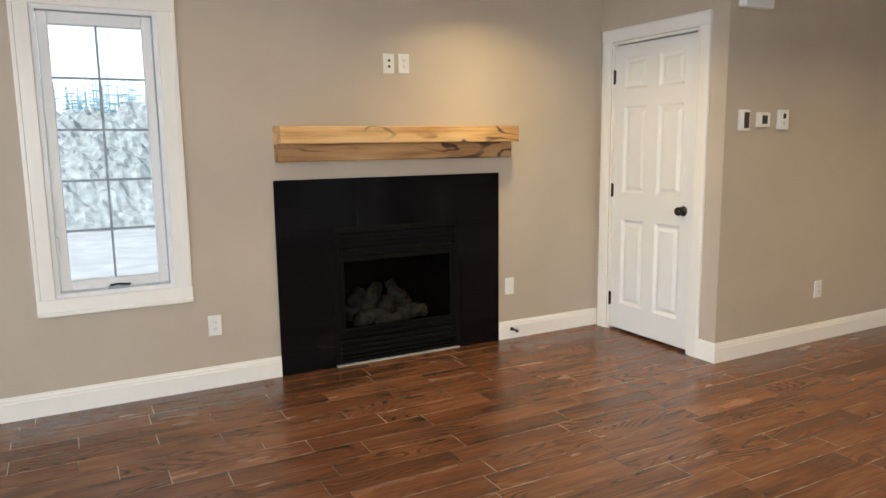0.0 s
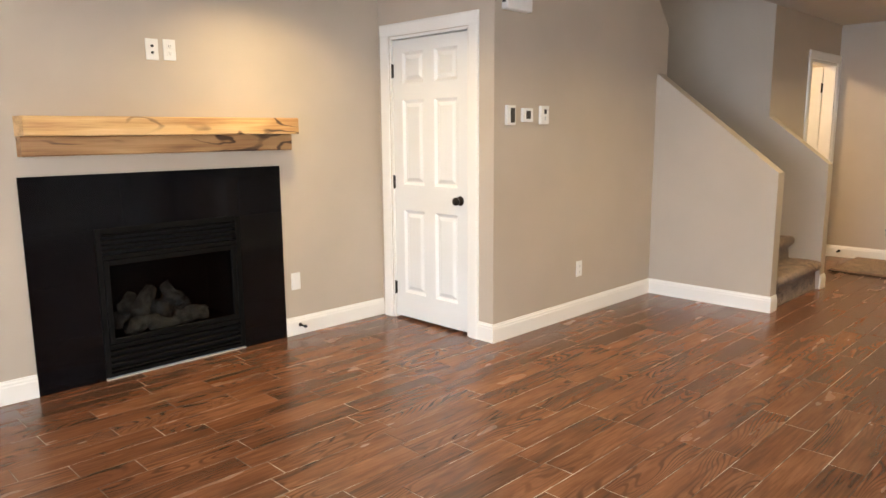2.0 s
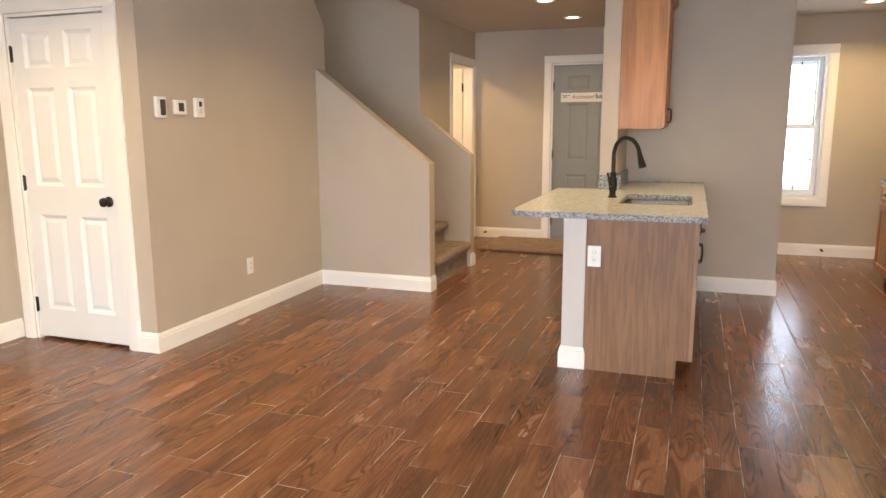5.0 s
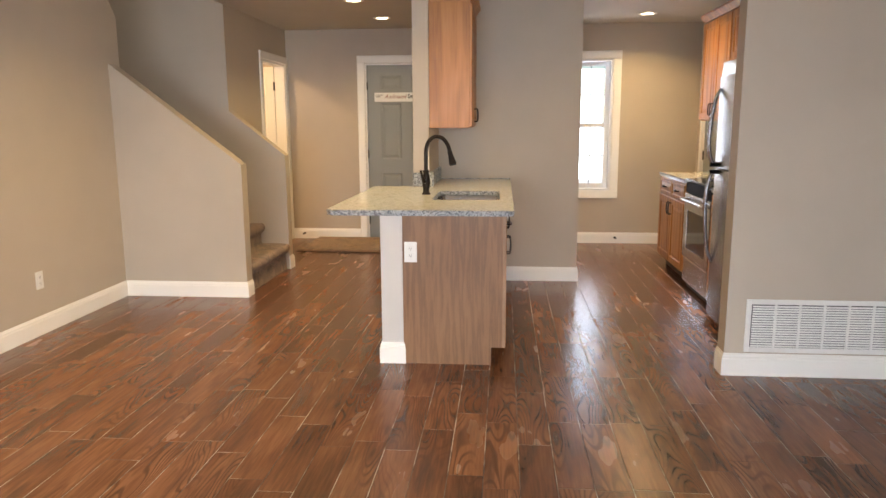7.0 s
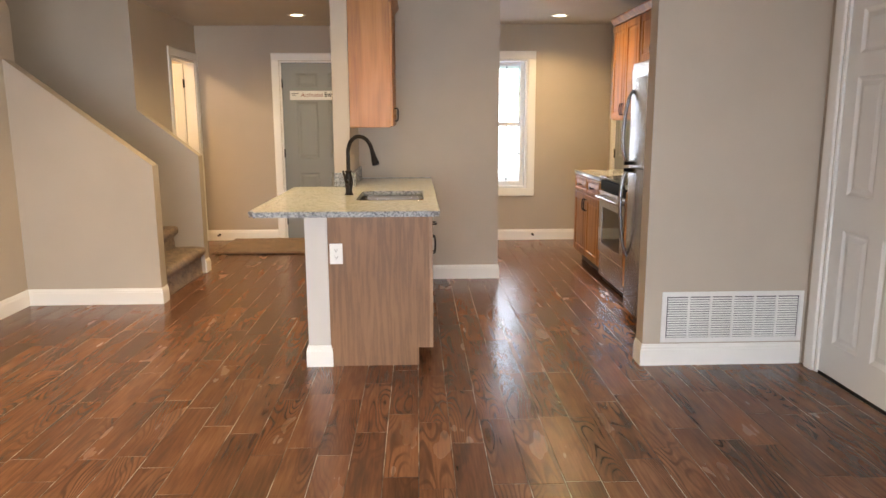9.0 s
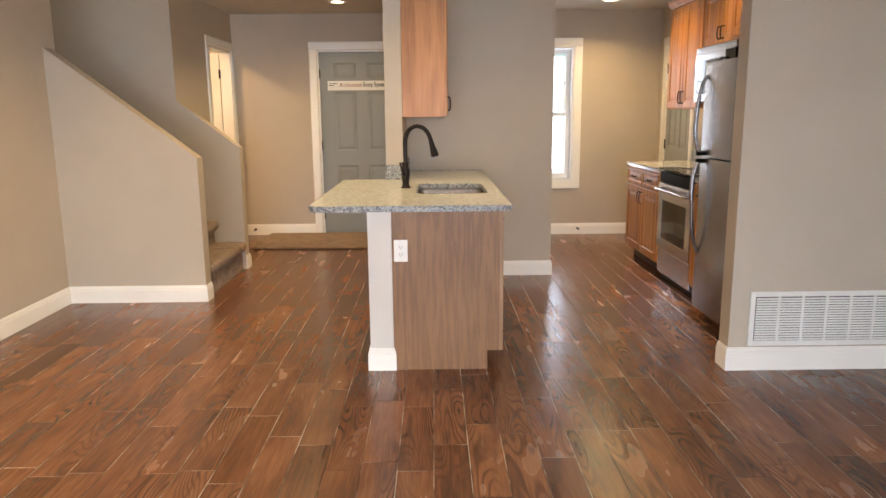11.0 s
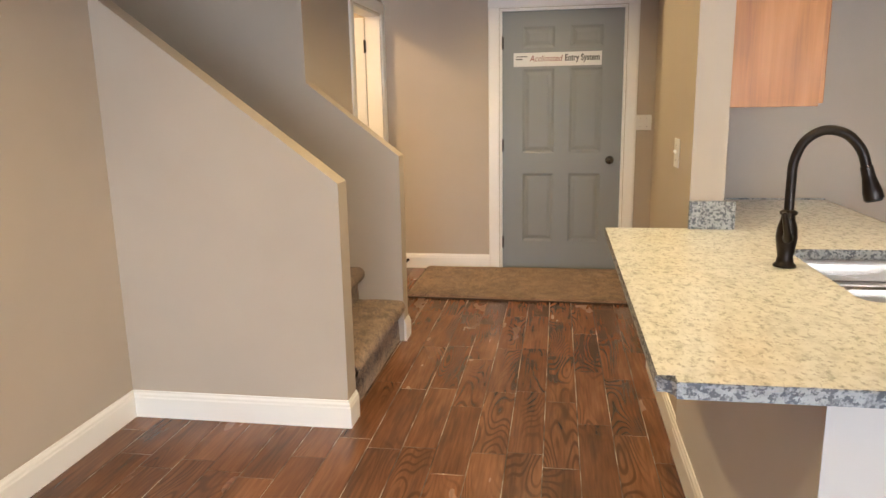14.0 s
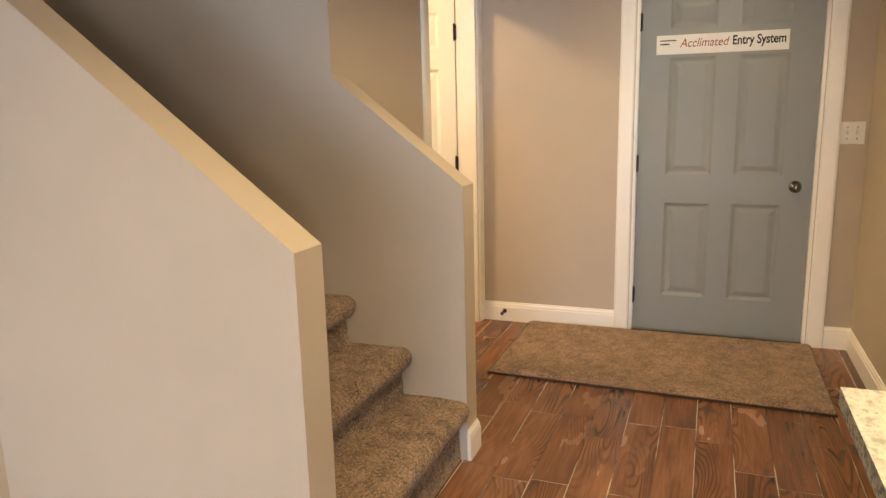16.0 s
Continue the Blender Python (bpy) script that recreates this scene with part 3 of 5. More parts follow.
def hinge(parent, x, y, z, material=BRONZE):
    bm = B(x - 0.006, x + 0.010, y - 0.004, y + 0.002, z - 0.045, z + 0.045, r=0.001, seg=1)
    cyl(bm, (x - 0.002, y - 0.006, z), 0.0065, 0.0065, 0.1, seg=10)
    part("hinge", bm, material, parent)


def knob(parent, x, z, material, y=0.0):
    bm = lathe([(0.001, y - 0.062), (0.018, y - 0.061), (0.027, y - 0.053), (0.029, y - 0.044), (0.024, y - 0.034), (0.013, y - 0.027),
                (0.012, y - 0.012), (0.030, y - 0.009), (0.033, y - 0.004), (0.033, y)], (x, 0, z), "y")
    part("door_knob", bm, material, parent, smooth=True)


def panel_door(name, w, h, cols, rows, material, m, label, hinges_at, knob_at, knob_mat, set_back=0.012, hinge_mat=BRONZE, bottom=0.012, leaf_pose=None, deep=1.0, gap=0.003):
    door = thing(name, label=label, category="door", kind="structure")
    casing_set(door, w, h)
    g = 0.021
    lw, lh = w - 2 * g, h - 0.018 - gap - bottom
    leaf = part("leaf", leaf_mesh(lw, lh, 0.035, [(a, b) for a, b in cols], [(a, b) for a, b in rows], deep), material, door)
    for a, b in cols:
        for c, d in rows:
            part("panel", raised_field(a, b, c, d, deep), material, leaf)
    if knob_at:
        knob(leaf, knob_at[0], knob_at[1], knob_mat)
        x = lw if knob_at[0] > lw / 2 else 0.0
        part("latch_plate", B(x - 0.002, x + 0.001, 0.004, 0.03, knob_at[1] - 0.03, knob_at[1] + 0.03), knob_mat, leaf)
    for z in (0.23, 1.02, 1.81) if hinges_at is not None else ():
        hinge(leaf, 0.0 if hinges_at == 0 else lw, 0.0, z - bottom, hinge_mat)
    leaf.matrix_basis = leaf_pose if leaf_pose is not None else pose(g, set_back, bottom)
    door.matrix_basis = m
    return door


COLS = [(0.098, 0.315), (0.420, 0.637)]
ROWS = [(0.185, 0.80), (0.985, 1.585), (1.70, 1.915)]
d1 = panel_door("door_1", 0.777, 2.045, COLS, ROWS, DOORWHITE, pose(-3.375, 3.80, 0), "closed white six-panel closet door with black hinges and knob",
                0, (0.665, 0.90), BRONZE, bottom=0.02, gap=0.009, deep=1.5)
GC = [(0.160, 0.405), (0.525, 0.772)]
GR = [(0.225, 0.780), (0.945, 1.598), (1.755, 1.915)]
d2 = panel_door("door_2", 0.968, 2.065, GC, GR, GREYDOOR, pose(-0.958, 8.80, 0), "closed grey primed steel entry door with white casing",
                0, (0.842, 0.885), NICKEL, set_back=0.02, deep=0.75)
d3 = panel_door("door_3", 0.78, 2.045, COLS, ROWS, DOORWHITE, pose(XE, 4.155, 0, 0, 0, -90), "closed white six-panel door beside the air grille",
                None, (0.66, 0.90), BRONZE)
d4 = panel_door("door_4", 0.79, 2.045, COLS, ROWS, GREYDOOR, pose(XE, 8.41, 0, 0, 0, -90), "closed grey panel door with white casing past the cabinets",
                0, None, BRONZE)
d5 = panel_door("door_5", 0.78, 2.05, COLS, ROWS, DOORWHITE, pose(-1.89, 7.95, 0, 0, 0, 90), "open white panel door to a warmly lit room",
                1, (0.07, 0.90), BRONZE, leaf_pose=pose(0.757, 0.126, 0.012) @ pose(0, 0, 0, 0, 0, -84) @ pose(-0.738, 0.0, 0))


# Added strips that stop outdoor light leaking in below the doors.
for tx0, tx1, ty0, ty1 in ((-0.94, -0.008, 8.812, 8.95), (XE + 0.01, XE + 0.14, 3.395, 4.135), (XE + 0.01, XE + 0.14, 7.64, 8.39)):
    solid("threshold", B(tx0, tx1, ty0, ty1, -0.02, 0.0115), BRONZE, "dark strip added under the door against leaking light", "threshold")

# ---- windows ----
def casement():
    """The west window: white casing, deep reveal, one crank sash with a two by five grid."""
    w = thing("window_1", (XW, 0.5425, 0.605), "white casement window with grid and wide casing", "window", kind="structure")
    y0, y1, z0, z1 = 0.255, 0.83, 0.605, 2.06
    prof = [(0.0, 0), (0.0, 0.013), (0.004, 0.016), (0.066, 0.018), (0.070, 0.022), (0.084, 0.022), (0.088, 0.019), (0.088, 0)]
    part("casing_side", P([(XW + d, y0 - u) for u, d in prof], z0 - 0.0, z1, "z"), TRIM, w)
    part("casing_side", P([(XW + d, y1 + u) for u, d in prof], z0 - 0.0, z1, "z"), TRIM, w)
    part("casing_head", P([(XW + d, z1 + u) for u, d in prof], y0 - 0.088, y1 + 0.088, "y"), TRIM, w)
    part("casing_sill", P([(XW + d, z0 - u) for u, d in prof], y0 - 0.088, y1 + 0.088, "y"), TRIM, w)
    fr = bmesh.new()
    for a in ((y0, y0 + 0.022, z0, z1), (y1 - 0.022, y1, z0, z1), (y0 + 0.022, y1 - 0.022, z0, z0 + 0.022), (y0 + 0.022, y1 - 0.022, z1 - 0.022, z1)):
        box(fr, XW - 0.14, XW - 0.001, *a)
    part("frame", fr, VINYL, w)
    sy0, sy1, sz0, sz1 = y0 + 0.025, y1 - 0.025, z0 + 0.03, z1 - 0.025
    sash = bmesh.new()
    gy0, gy1, gz0, gz1 = 0.330, 0.757, 0.684, 1.975
    for a in ((sy0, gy0, sz0, sz1), (gy1, sy1, sz0, sz1), (gy0, gy1, sz0, gz0), (gy0, gy1, gz1, sz1)):
        box(sash, XW - 0.085, XW - 0.032, *a, r=0.004, seg=1)
    s = part("sash", sash, VINYL, w)
    pane = part("pane", B(XW - 0.066, XW - 0.058, gy0 - 0.005, gy1 + 0.005, gz0 - 0.005, gz1 + 0.005), CLEAR, s)
    pane.visible_shadow = False
    part("muntin", B(XW - 0.057, XW - 0.050, 0.5365, 0.5485, gz0, gz1), GRID, s)
    for k in range(1, 5):
        z = gz0 + (gz1 - gz0) * k / 5
        part("muntin", B(XW - 0.0565, XW - 0.0505, gy0, gy1, z - 0.006, z + 0.006), GRID, s)
    c = part("crank", B(XW - 0.031, XW - 0.008, 0.50, 0.60, z0 + 0.022, z0 + 0.036, r=0.004), GRID, w)
    part("crank_handle", tube([(XW - 0.020, 0.51, z0 + 0.040), (XW - 0.016, 0.55, z0 + 0.046), (XW - 0.012, 0.61, z0 + 0.040)], [0.006, 0.005, 0.006]), BRONZE, c)
    part("lock", B(XW - 0.031, XW - 0.016, 0.279, 0.293, 0.83, 0.92, r=0.003), VINYL, w)


def double_hung():
    """The kitchen window."""
    Y = 8.65
    w = thing("window_2", (1.6475, Y, 0.61), "white double-hung window with grid at the kitchen's end", "window", kind="structure")
    x0, x1, z0, z1 = 1.42, 1.875, 0.61, 2.07
    prof = [(0.0, 0), (0.0, 0.012), (0.010, 0.016), (0.040, 0.018), (0.075, 0.020), (0.088, 0.018), (0.088, 0)]
    part("casing_side", P([(x0 - u, Y - d) for u, d in prof], z0, z1, "z"), TRIM, w)
    part("casing_side", P([(x1 + u, Y - d) for u, d in prof], z0, z1, "z"), TRIM, w)
    part("casing_head", P([(Y - d, z1 + u) for u, d in prof], x0 - 0.088, x1 + 0.088, "x"), TRIM, w)
    part("casing_sill", P([(Y - d, z0 - u) for u, d in prof], x0 - 0.088, x1 + 0.088, "x"), TRIM, w)
    fr = bmesh.new()
    for a in ((x0, x0 + 0.02), (x1 - 0.02, x1)):
        box(fr, *a, Y + 0.001, Y + 0.16, z0, z1)
    for a in ((z0, z0 + 0.02), (z1 - 0.02, z1)):
        box(fr, x0 + 0.02, x1 - 0.02, Y + 0.001, Y + 0.16, *a)
    part("frame", fr, VINYL, w)
    for yy, a, b in ((Y + 0.09, 0.635, 1.365), (Y + 0.125, 1.32, 2.045)):
        sash = bmesh.new()
        sx0, sx1 = x0 + 0.022, x1 - 0.022
        for r in ((sx0, sx0 + 0.048, a, b), (sx1 - 0.048, sx1, a, b), (sx0 + 0.048, sx1 - 0.048, a, a + 0.05), (sx0 + 0.048, sx1 - 0.048, b - 0.04, b)):
            box(sash, r[0], r[1], yy - 0.016, yy + 0.016, r[2], r[3], r=0.003, seg=1)
        s = part("sash", sash, VINYL, w)
        pane = part("pane", B(sx0 + 0.045, sx1 - 0.045, yy - 0.003, yy + 0.003, a + 0.046, b - 0.036), CLEAR, s)
        pane.visible_shadow = False
        zc, xc = (a + b) / 2 + 0.005, (x0 + x1) / 2
        part("muntin", B(sx0 + 0.048, sx1 - 0.048, yy - 0.009, yy - 0.004, zc - 0.006, zc + 0.006), GRID, s)
        part("muntin", B(xc - 0.006, xc + 0.006, yy - 0.0095, yy - 0.0045, a + 0.05, b - 0.04), GRID, s)


casement()
double_hung()
w3 = thing("window_3", (0.1, YS - 0.1, 0.06), "wide white glazed patio opening behind the living area", "window", kind="structure")
fr = bmesh.new()
for x in (-1.95, -0.607, 0.737, 2.08):
    box(fr, x, x + 0.07, YS - 0.14, YS - 0.09, 0.06, 2.16)
for x in (-1.88, -0.537, 0.807):
    for z in (0.06, 2.09):
        box(fr, x, x + 1.273, YS - 0.138, YS - 0.092, z, z + 0.07)
part("frame", fr, VINYL, w3)
for x in (-1.88, -0.537, 0.807):
    pn = part("pane", B(x, x + 1.273, YS - 0.118, YS - 0.112, 0.13, 2.09), CLEAR, w3)
    pn.visible_shadow = False


# Unseen side window, made up to hold the added east fill.
w4 = thing("added_window", (XE, -0.85, 0.78), "added unseen side window that brightens the hall-side wall", "window", kind="structure")
fr = bmesh.new()
for y in (-1.95, -0.88, 0.19):
    box(fr, XE + 0.06, XE + 0.11, y, y + 0.06, 0.78, 2.12)
for y in (-1.89, -0.82):
    for z in (0.78, 2.06):
        box(fr, XE + 0.062, XE + 0.108, y, y + 1.01, z, z + 0.06)
part("frame", fr, VINYL, w4)
for y in (-1.89, -0.82):
    pn = part("pane", B(XE + 0.082, XE + 0.088, y, y + 1.01, 0.84, 2.06), CLEAR, w4)
    pn.visible_shadow = False


# ---- stairs ----
def stairs():
    st = thing("stairs", (-1.40, 6.475, 0), "carpeted staircase in mottled brown between half walls", "stairs", kind="structure")
    rise, run = 0.193, 0.2365
    for k in range(13):
        x, z = -1.400 - k * run, rise * (k + 1) + 0.055
        bm = bmesh.new()
        n = 40 if k < 5 else 10
        prof = [(x - 0.0, z - rise - 0.005 if k else 0.0), (x - 0.006, z - 0.098), (x + 0.014, z - 0.086), (x + 0.034, z - 0.064), (x + 0.042, z - 0.042), (x + 0.038, z - 0.020), (x + 0.024, z - 0.005), (x + 0.002, z + 0.002),
                (x - 0.06, z + 0.001), (x - 0.13, z + 0.001), (x - run - 0.02, z)]
        fine = []
        for (a, b), (c, d) in zip(prof, prof[1:]):
            s = max(1, int(math.hypot(c - a, d - b) / (0.02 if k < 5 else 0.1)))
            fine += [(a + (c - a) * i / s, b + (d - b) * i / s) for i in range(s)]
        fine.append(prof[-1])
        rows = []
        for i in range(n + 1):
            y = 5.954 + 1.007 * i / n
            row = []
            for px, pz in fine:
                v = Vector((px, y, pz))
                j = noise.noise(v * 45) * 0.0035 + noise.noise(v * 9) * 0.004
                row.append(bm.verts.new((px + j, y, pz + j)))
            rows.append(row)
        for a, b in zip(rows, rows[1:]):
            for i in range(len(fine) - 1):
                bm.faces.new((a[i], a[i + 1], b[i + 1], b[i]))
        part("step", bm, CARPET, st, smooth=True)
        part("riser_block", B(x - run - 0.02, x - 0.012, 5.958, 6.957, 0.0 if k == 0 else z - rise - 0.03, z - 0.012), CARPET, st)


stairs()


# ---- recessed lamps ----
def can(x, y, watts):
    c = thing("recessed_light", (x, y, H), "lit round recessed ceiling light with white trim, some added unseen", "ceiling light", "recessed lights")
    part("trim_ring", lathe([(0.062, H + 0.0), (0.064, H - 0.006), (0.082, H - 0.008), (0.092, H - 0.004), (0.093, H)], (x, y, 0)), TRIM, c, smooth=True)
    part("lens", lathe([(0.001, H - 0.0045), (0.062, H - 0.004), (0.062, H - 0.001)], (x, y, 0)), LENS, c)
    area_lamp("recessed_lamp", pose(x, y, H - 0.012), 0.12, 0.12, watts, WARM, 136, "DISK")


# The x -1.20 row is unseen, added to brighten the hall-side wall and floor.
for cx, cy, cw in ((-0.60, 7.97, 12), (-0.67, 6.90, 11), (-0.66, 5.81, 10), (-1.20, 4.74, 13), (-1.20, 3.30, 15), (-1.20, 1.70, 11),
                   (2.09, 7.97, 16), (2.05, 6.90, 11), (2.05, 5.80, 8), (0.50, 4.98, 10), (-2.80, 1.15, 3), (-2.80, 2.75, 22)):
    can(cx, cy, cw)
area_lamp("room_lamp", pose(-2.75, 7.9, H - 0.02), 0.3, 0.3, 45, (1.0, 0.66, 0.34), 180, "DISK")
# Unseen fill, added to keep the upper stairwell from going black.
area_lamp("stairwell_fill", pose(-3.2, 6.45, 4.95), 0.5, 0.5, 12, (1.0, 0.88, 0.74), 180, "DISK")


# ---- living area: fireplace wall ----
def fireplace():
    f = thing("fireplace", (XW, 2.16, 0), "gas fireplace with polished black tile surround and ceramic logs", "fireplace")
    x0, x1 = XW + 0.0005, XW + 0.012
    surround = bmesh.new()
    for a in ((1.397, 1.74, 0.002, 0.855), (2.615, 2.925, 0.002, 0.855), (1.397, 2.925, 0.855, 1.166)):
        box(surround, x0, x0 + 0.0085, *a)
    s = part("surround", surround, BLACKGROUT, f)
    g = 0.0005
    tiles = [(1.395, 1.738, 0.0, 0.29), (1.395, 1.738, 0.29, 0.58), (1.395, 1.738, 0.58, 0.868),
             (2.617, 2.927, 0.0, 0.29), (2.617, 2.927, 0.29, 0.58), (2.617, 2.927, 0.58, 0.868),
             (1.395, 1.90, 0.868, 1.168), (1.90, 2.27, 0.868, 1.168), (2.27, 2.617, 0.868, 1.168), (2.617, 2.927, 0.868, 1.168)]
    for a, b, c, d in tiles:
        part("tile", B(x0 + 0.001, x1, a + g, b - g, c + g, d - g, r=0.0006, seg=1), BLACKTILE, s)
    # insert: frame, louvres, glass, box and logs
    fx = XW + 0.016
    fr = bmesh.new()
    for a in ((1.742, 1.772, 0.012, 0.866), (2.583, 2.613, 0.012, 0.866), (1.772, 2.583, 0.836, 0.866), (1.772, 2.583, 0.012, 0.034),
              (1.772, 2.583, 0.690, 0.714), (1.772, 2.583, 0.176, 0.20)):
        box(fr, XW - 0.03, fx, *a, r=0.002, seg=1)
    part("insert_frame", fr, BLACKMETAL, f)
    for z in (0.730, 0.758, 0.786, 0.814):
        part("louvre", P([(fx - 0.028, z), (fx - 0.002, z + 0.004), (fx + 0.002, z + 0.010), (fx - 0.002, z + 0.013), (fx - 0.028, z + 0.016)], 1.774, 2.581, "y"), BLACKMETAL, f)
    for z in (0.040, 0.075, 0.110, 0.145):
        part("louvre", P([(fx - 0.028, z), (fx - 0.002, z + 0.005), (fx + 0.002, z + 0.012), (fx - 0.002, z + 0.016), (fx - 0.028, z + 0.020)], 1.774, 2.581, "y"), BLACKMETAL, f)
    door = bmesh.new()
    for a in ((1.774, 1.806, 0.204, 0.686), (2.549, 2.581, 0.204, 0.686), (1.806, 2.549, 0.654, 0.686), (1.806, 2.549, 0.204, 0.232)):
        box(door, XW - 0.012, fx - 0.002, *a, r=0.003, seg=1)
    d = part("glass_door", door, BLACKMETAL, f)
    pane = part("pane", B(XW - 0.006, XW - 0.002, 1.804, 2.551, 0.230, 0.656), FIREGLASS, d)
    pane.visible_shadow = False
    bx = bmesh.new()
    for a in ((XW - 0.45, XW - 0.44, 1.76, 2.60, 0.0, 0.85), (XW - 0.44, XW - 0.032, 1.745, 1.755, 0.0, 0.85), (XW - 0.44, XW - 0.032, 2.600, 2.610, 0.0, 0.85),
              (XW - 0.44, XW - 0.032, 1.755, 2.600, 0.0, 0.19), (XW - 0.44, XW - 0.032, 1.755, 2.600, 0.70, 0.84)):
        box(bx, *a)
    part("firebox", bx, DARKIRON, f)
    logs = [((XW - 0.26, 1.90, 0.27), (XW - 0.24, 2.36, 0.29), 0.058), ((XW - 0.14, 1.93, 0.25), (XW - 0.12, 2.10, 0.26), 0.050),
            ((XW - 0.12, 2.22, 0.25), (XW - 0.13, 2.42, 0.26), 0.048), ((XW - 0.12, 1.99, 0.31), (XW - 0.24, 2.12, 0.44), 0.046),
            ((XW - 0.14, 2.10, 0.33), (XW - 0.22, 2.30, 0.37), 0.050), ((XW - 0.15, 2.26, 0.32), (XW - 0.26, 2.22, 0.45), 0.042),
            ((XW - 0.10, 2.05, 0.23), (XW - 0.09, 2.28, 0.24), 0.036), ((XW - 0.2, 1.93, 0.33), (XW - 0.27, 2.02, 0.40), 0.042)]
    for a, b, r in logs:
        a, b = Vector(a), Vector(b)
        pts = [a.lerp(b, t) + Vector((0, 0, 0.012 * math.sin(9 * t + r * 300))) for t in (0, 0.3, 0.6, 1)]
        bm = tube(pts, [r * 0.9, r * 1.08, r, r * 0.85], 14, 6)
        for v in bm.verts:
            v.co += Vector((noise.noise(v.co * 22), noise.noise(v.co * 22 + Vector((9, 0, 0))), noise.noise(v.co * 22 + Vector((0, 9, 0))))) * 0.016
        part("log", bm, LOGS, f, smooth=True)
    part("base_strip", B(XW + 0.001, XW + 0.020, 1.742, 2.613, 0.0, 0.006), CAULK, f)


def mantel():
    m = thing("fireplace_mantel", (XW, 2.2, 1.27), "pale knotty maple mantel of two stacked planks", "mantel")
    for name, a in (("shelf_beam", (0.002, 0.165, 1.408, 2.985, 1.374, 1.474)), ("support_plank", (0.002, 0.085, 1.412, 2.980, 1.272, 1.373))):
        bm = bmesh.new()
        d0, d1, y0, y1, z0, z1 = a
        n = 40
        rings = []
        for i in range(n + 1):
            y = y0 + (y1 - y0) * i / n
            w = 0.004 * noise.noise(Vector((y * 3, z0 * 9, 0)))
            rings.append([bm.verts.new((XW + d, y, z)) for d, z in ((d0, z0), (d1 - 0.006 + w, z0), (d1 + w, z0 + 0.006), (d1 + w * 0.4, z1 - 0.006), (d1 - 0.006, z1), (d0, z1))])
        for p, r in zip(rings, rings[1:]):
            for i in range(6):
                bm.faces.new((p[i], p[(i + 1) % 6], r[(i + 1) % 6], r[i]))
        bm.faces.new(rings[0])
        bm.faces.new(rings[-1][::-1])
        part(name, bm, MANTELWOOD if name == "shelf_beam" else PLANKWOOD, m)


def plate(name, axis, sign, plane, u, z, label, sockets="duplex", w=0.072, h=0.117, cat="outlet", group="wall outlets"):
    """A wall plate with its sockets or toggles, on any wall."""
    o = thing(name, label=label, category=cat, group=group)
    part("cover", B(-w / 2, w / 2, -0.006, 0.0, -h / 2, h / 2, r=0.0025), PLASTIC, o)
    n = max(1, round(w / 0.072))
    for k in range(n):
        cx = (k - (n - 1) / 2) * 0.046
        if sockets == "duplex":
            for s in (-0.0195, 0.0195):
                so = part("socket", B(cx - 0.0165, cx + 0.0165, -0.0085, -0.0055, s - 0.0135, s + 0.0135, r=0.002), PLASTIC, o)
                bm = B(cx - 0.0075, cx - 0.0050, -0.0092, -0.0084, s - 0.002, s + 0.007)
                box(bm, cx + 0.0050, cx + 0.0075, -0.0092, -0.0084, s - 0.002, s + 0.007)
                cyl(bm, (cx, -0.0088, s - 0.007), 0.0025, 0.0025, 0.0008, "y", 8)
                part("slots", bm, SLOT, so)
        elif sockets == "toggle":
            part("toggle", P([(-0.006, -0.006), (-0.018, 0.004), (-0.018, 0.010), (-0.006, 0.012)], cx - 0.005, cx + 0.005, "x"), PLASTIC, o)
            part("screws", cyl(cyl(bmesh.new(), (cx, -0.0064, 0.03), 0.003, 0.003, 0.001, "y", 8), (cx, -0.0064, -0.03), 0.003, 0.003, 0.001, "y", 8), NICKEL, o)
        elif sockets == "rocker":
            part("rocker", B(cx - 0.0165, cx + 0.0165, -0.0095, -0.0055, -0.033, 0.033, r=0.002), PLASTIC, o)
        elif sockets == "jack":
            part("jack", cyl(cyl(bmesh.new(), (cx, -0.009, 0.018), 0.008, 0.008, 0.006, "y", 12), (cx, -0.009, -0.018), 0.008, 0.008, 0.006, "y", 12), SLOT, o)
    ang = {("y", -1): 0, ("x", 1): 90, ("y", 1): 180, ("x", -1): -90}[(axis, sign)]
    o.matrix_basis = pose(*((plane + sign * 0.0005, u, z) if axis == "x" else (u, plane + sign * 0.0005, z)), 0, 0, ang)
    return o


def door_stop(axis, sign, plane, u, z=0.068):
    o = thing("door_stop", label="dark metal door stop screwed to the baseboard", category="door stop", group="door stops")
    part("rod", lathe([(0.014, 0.0), (0.014, -0.004), (0.007, -0.010), (0.006, -0.055)], (0, 0, 0), "y", 12), BRONZE, o, smooth=True)
    part("tip", lathe([(0.006, -0.055), (0.011, -0.058), (0.011, -0.070), (0.008, -0.075)], (0, 0, 0), "y", 12), SLOT, o, "black rubber tip", smooth=True)
    ang = {("y", -1): 0, ("x", 1): 90}[(axis, sign)]
    p = plane + sign * 0.014
    o.matrix_basis = pose(*((p, u, z) if axis == "x" else (u, p, z)), 0, 0, ang)


fireplace()
mantel()
plate("cable_plate", "x", 1, XW, 2.139, 1.852, "white low-voltage wall plate above the mantel", "jack", cat="wall plate", group="plates above mantel")
plate("wall_outlet", "x", 1, XW, 2.240, 1.855, "white duplex outlet above the mantel")
plate("wall_outlet", "x", 1, XW, 1.027, 0.363, "white duplex outlet below the window")
plate("wall_outlet", "x", 1, XW, 3.020, 0.376, "white outlet beside the fireplace", "rocker")
plate("wall_outlet", "x", 1, -2.385, 4.775, 0.362, "white duplex outlet low on the wall")
door_stop("x", 1, XW, 3.035)


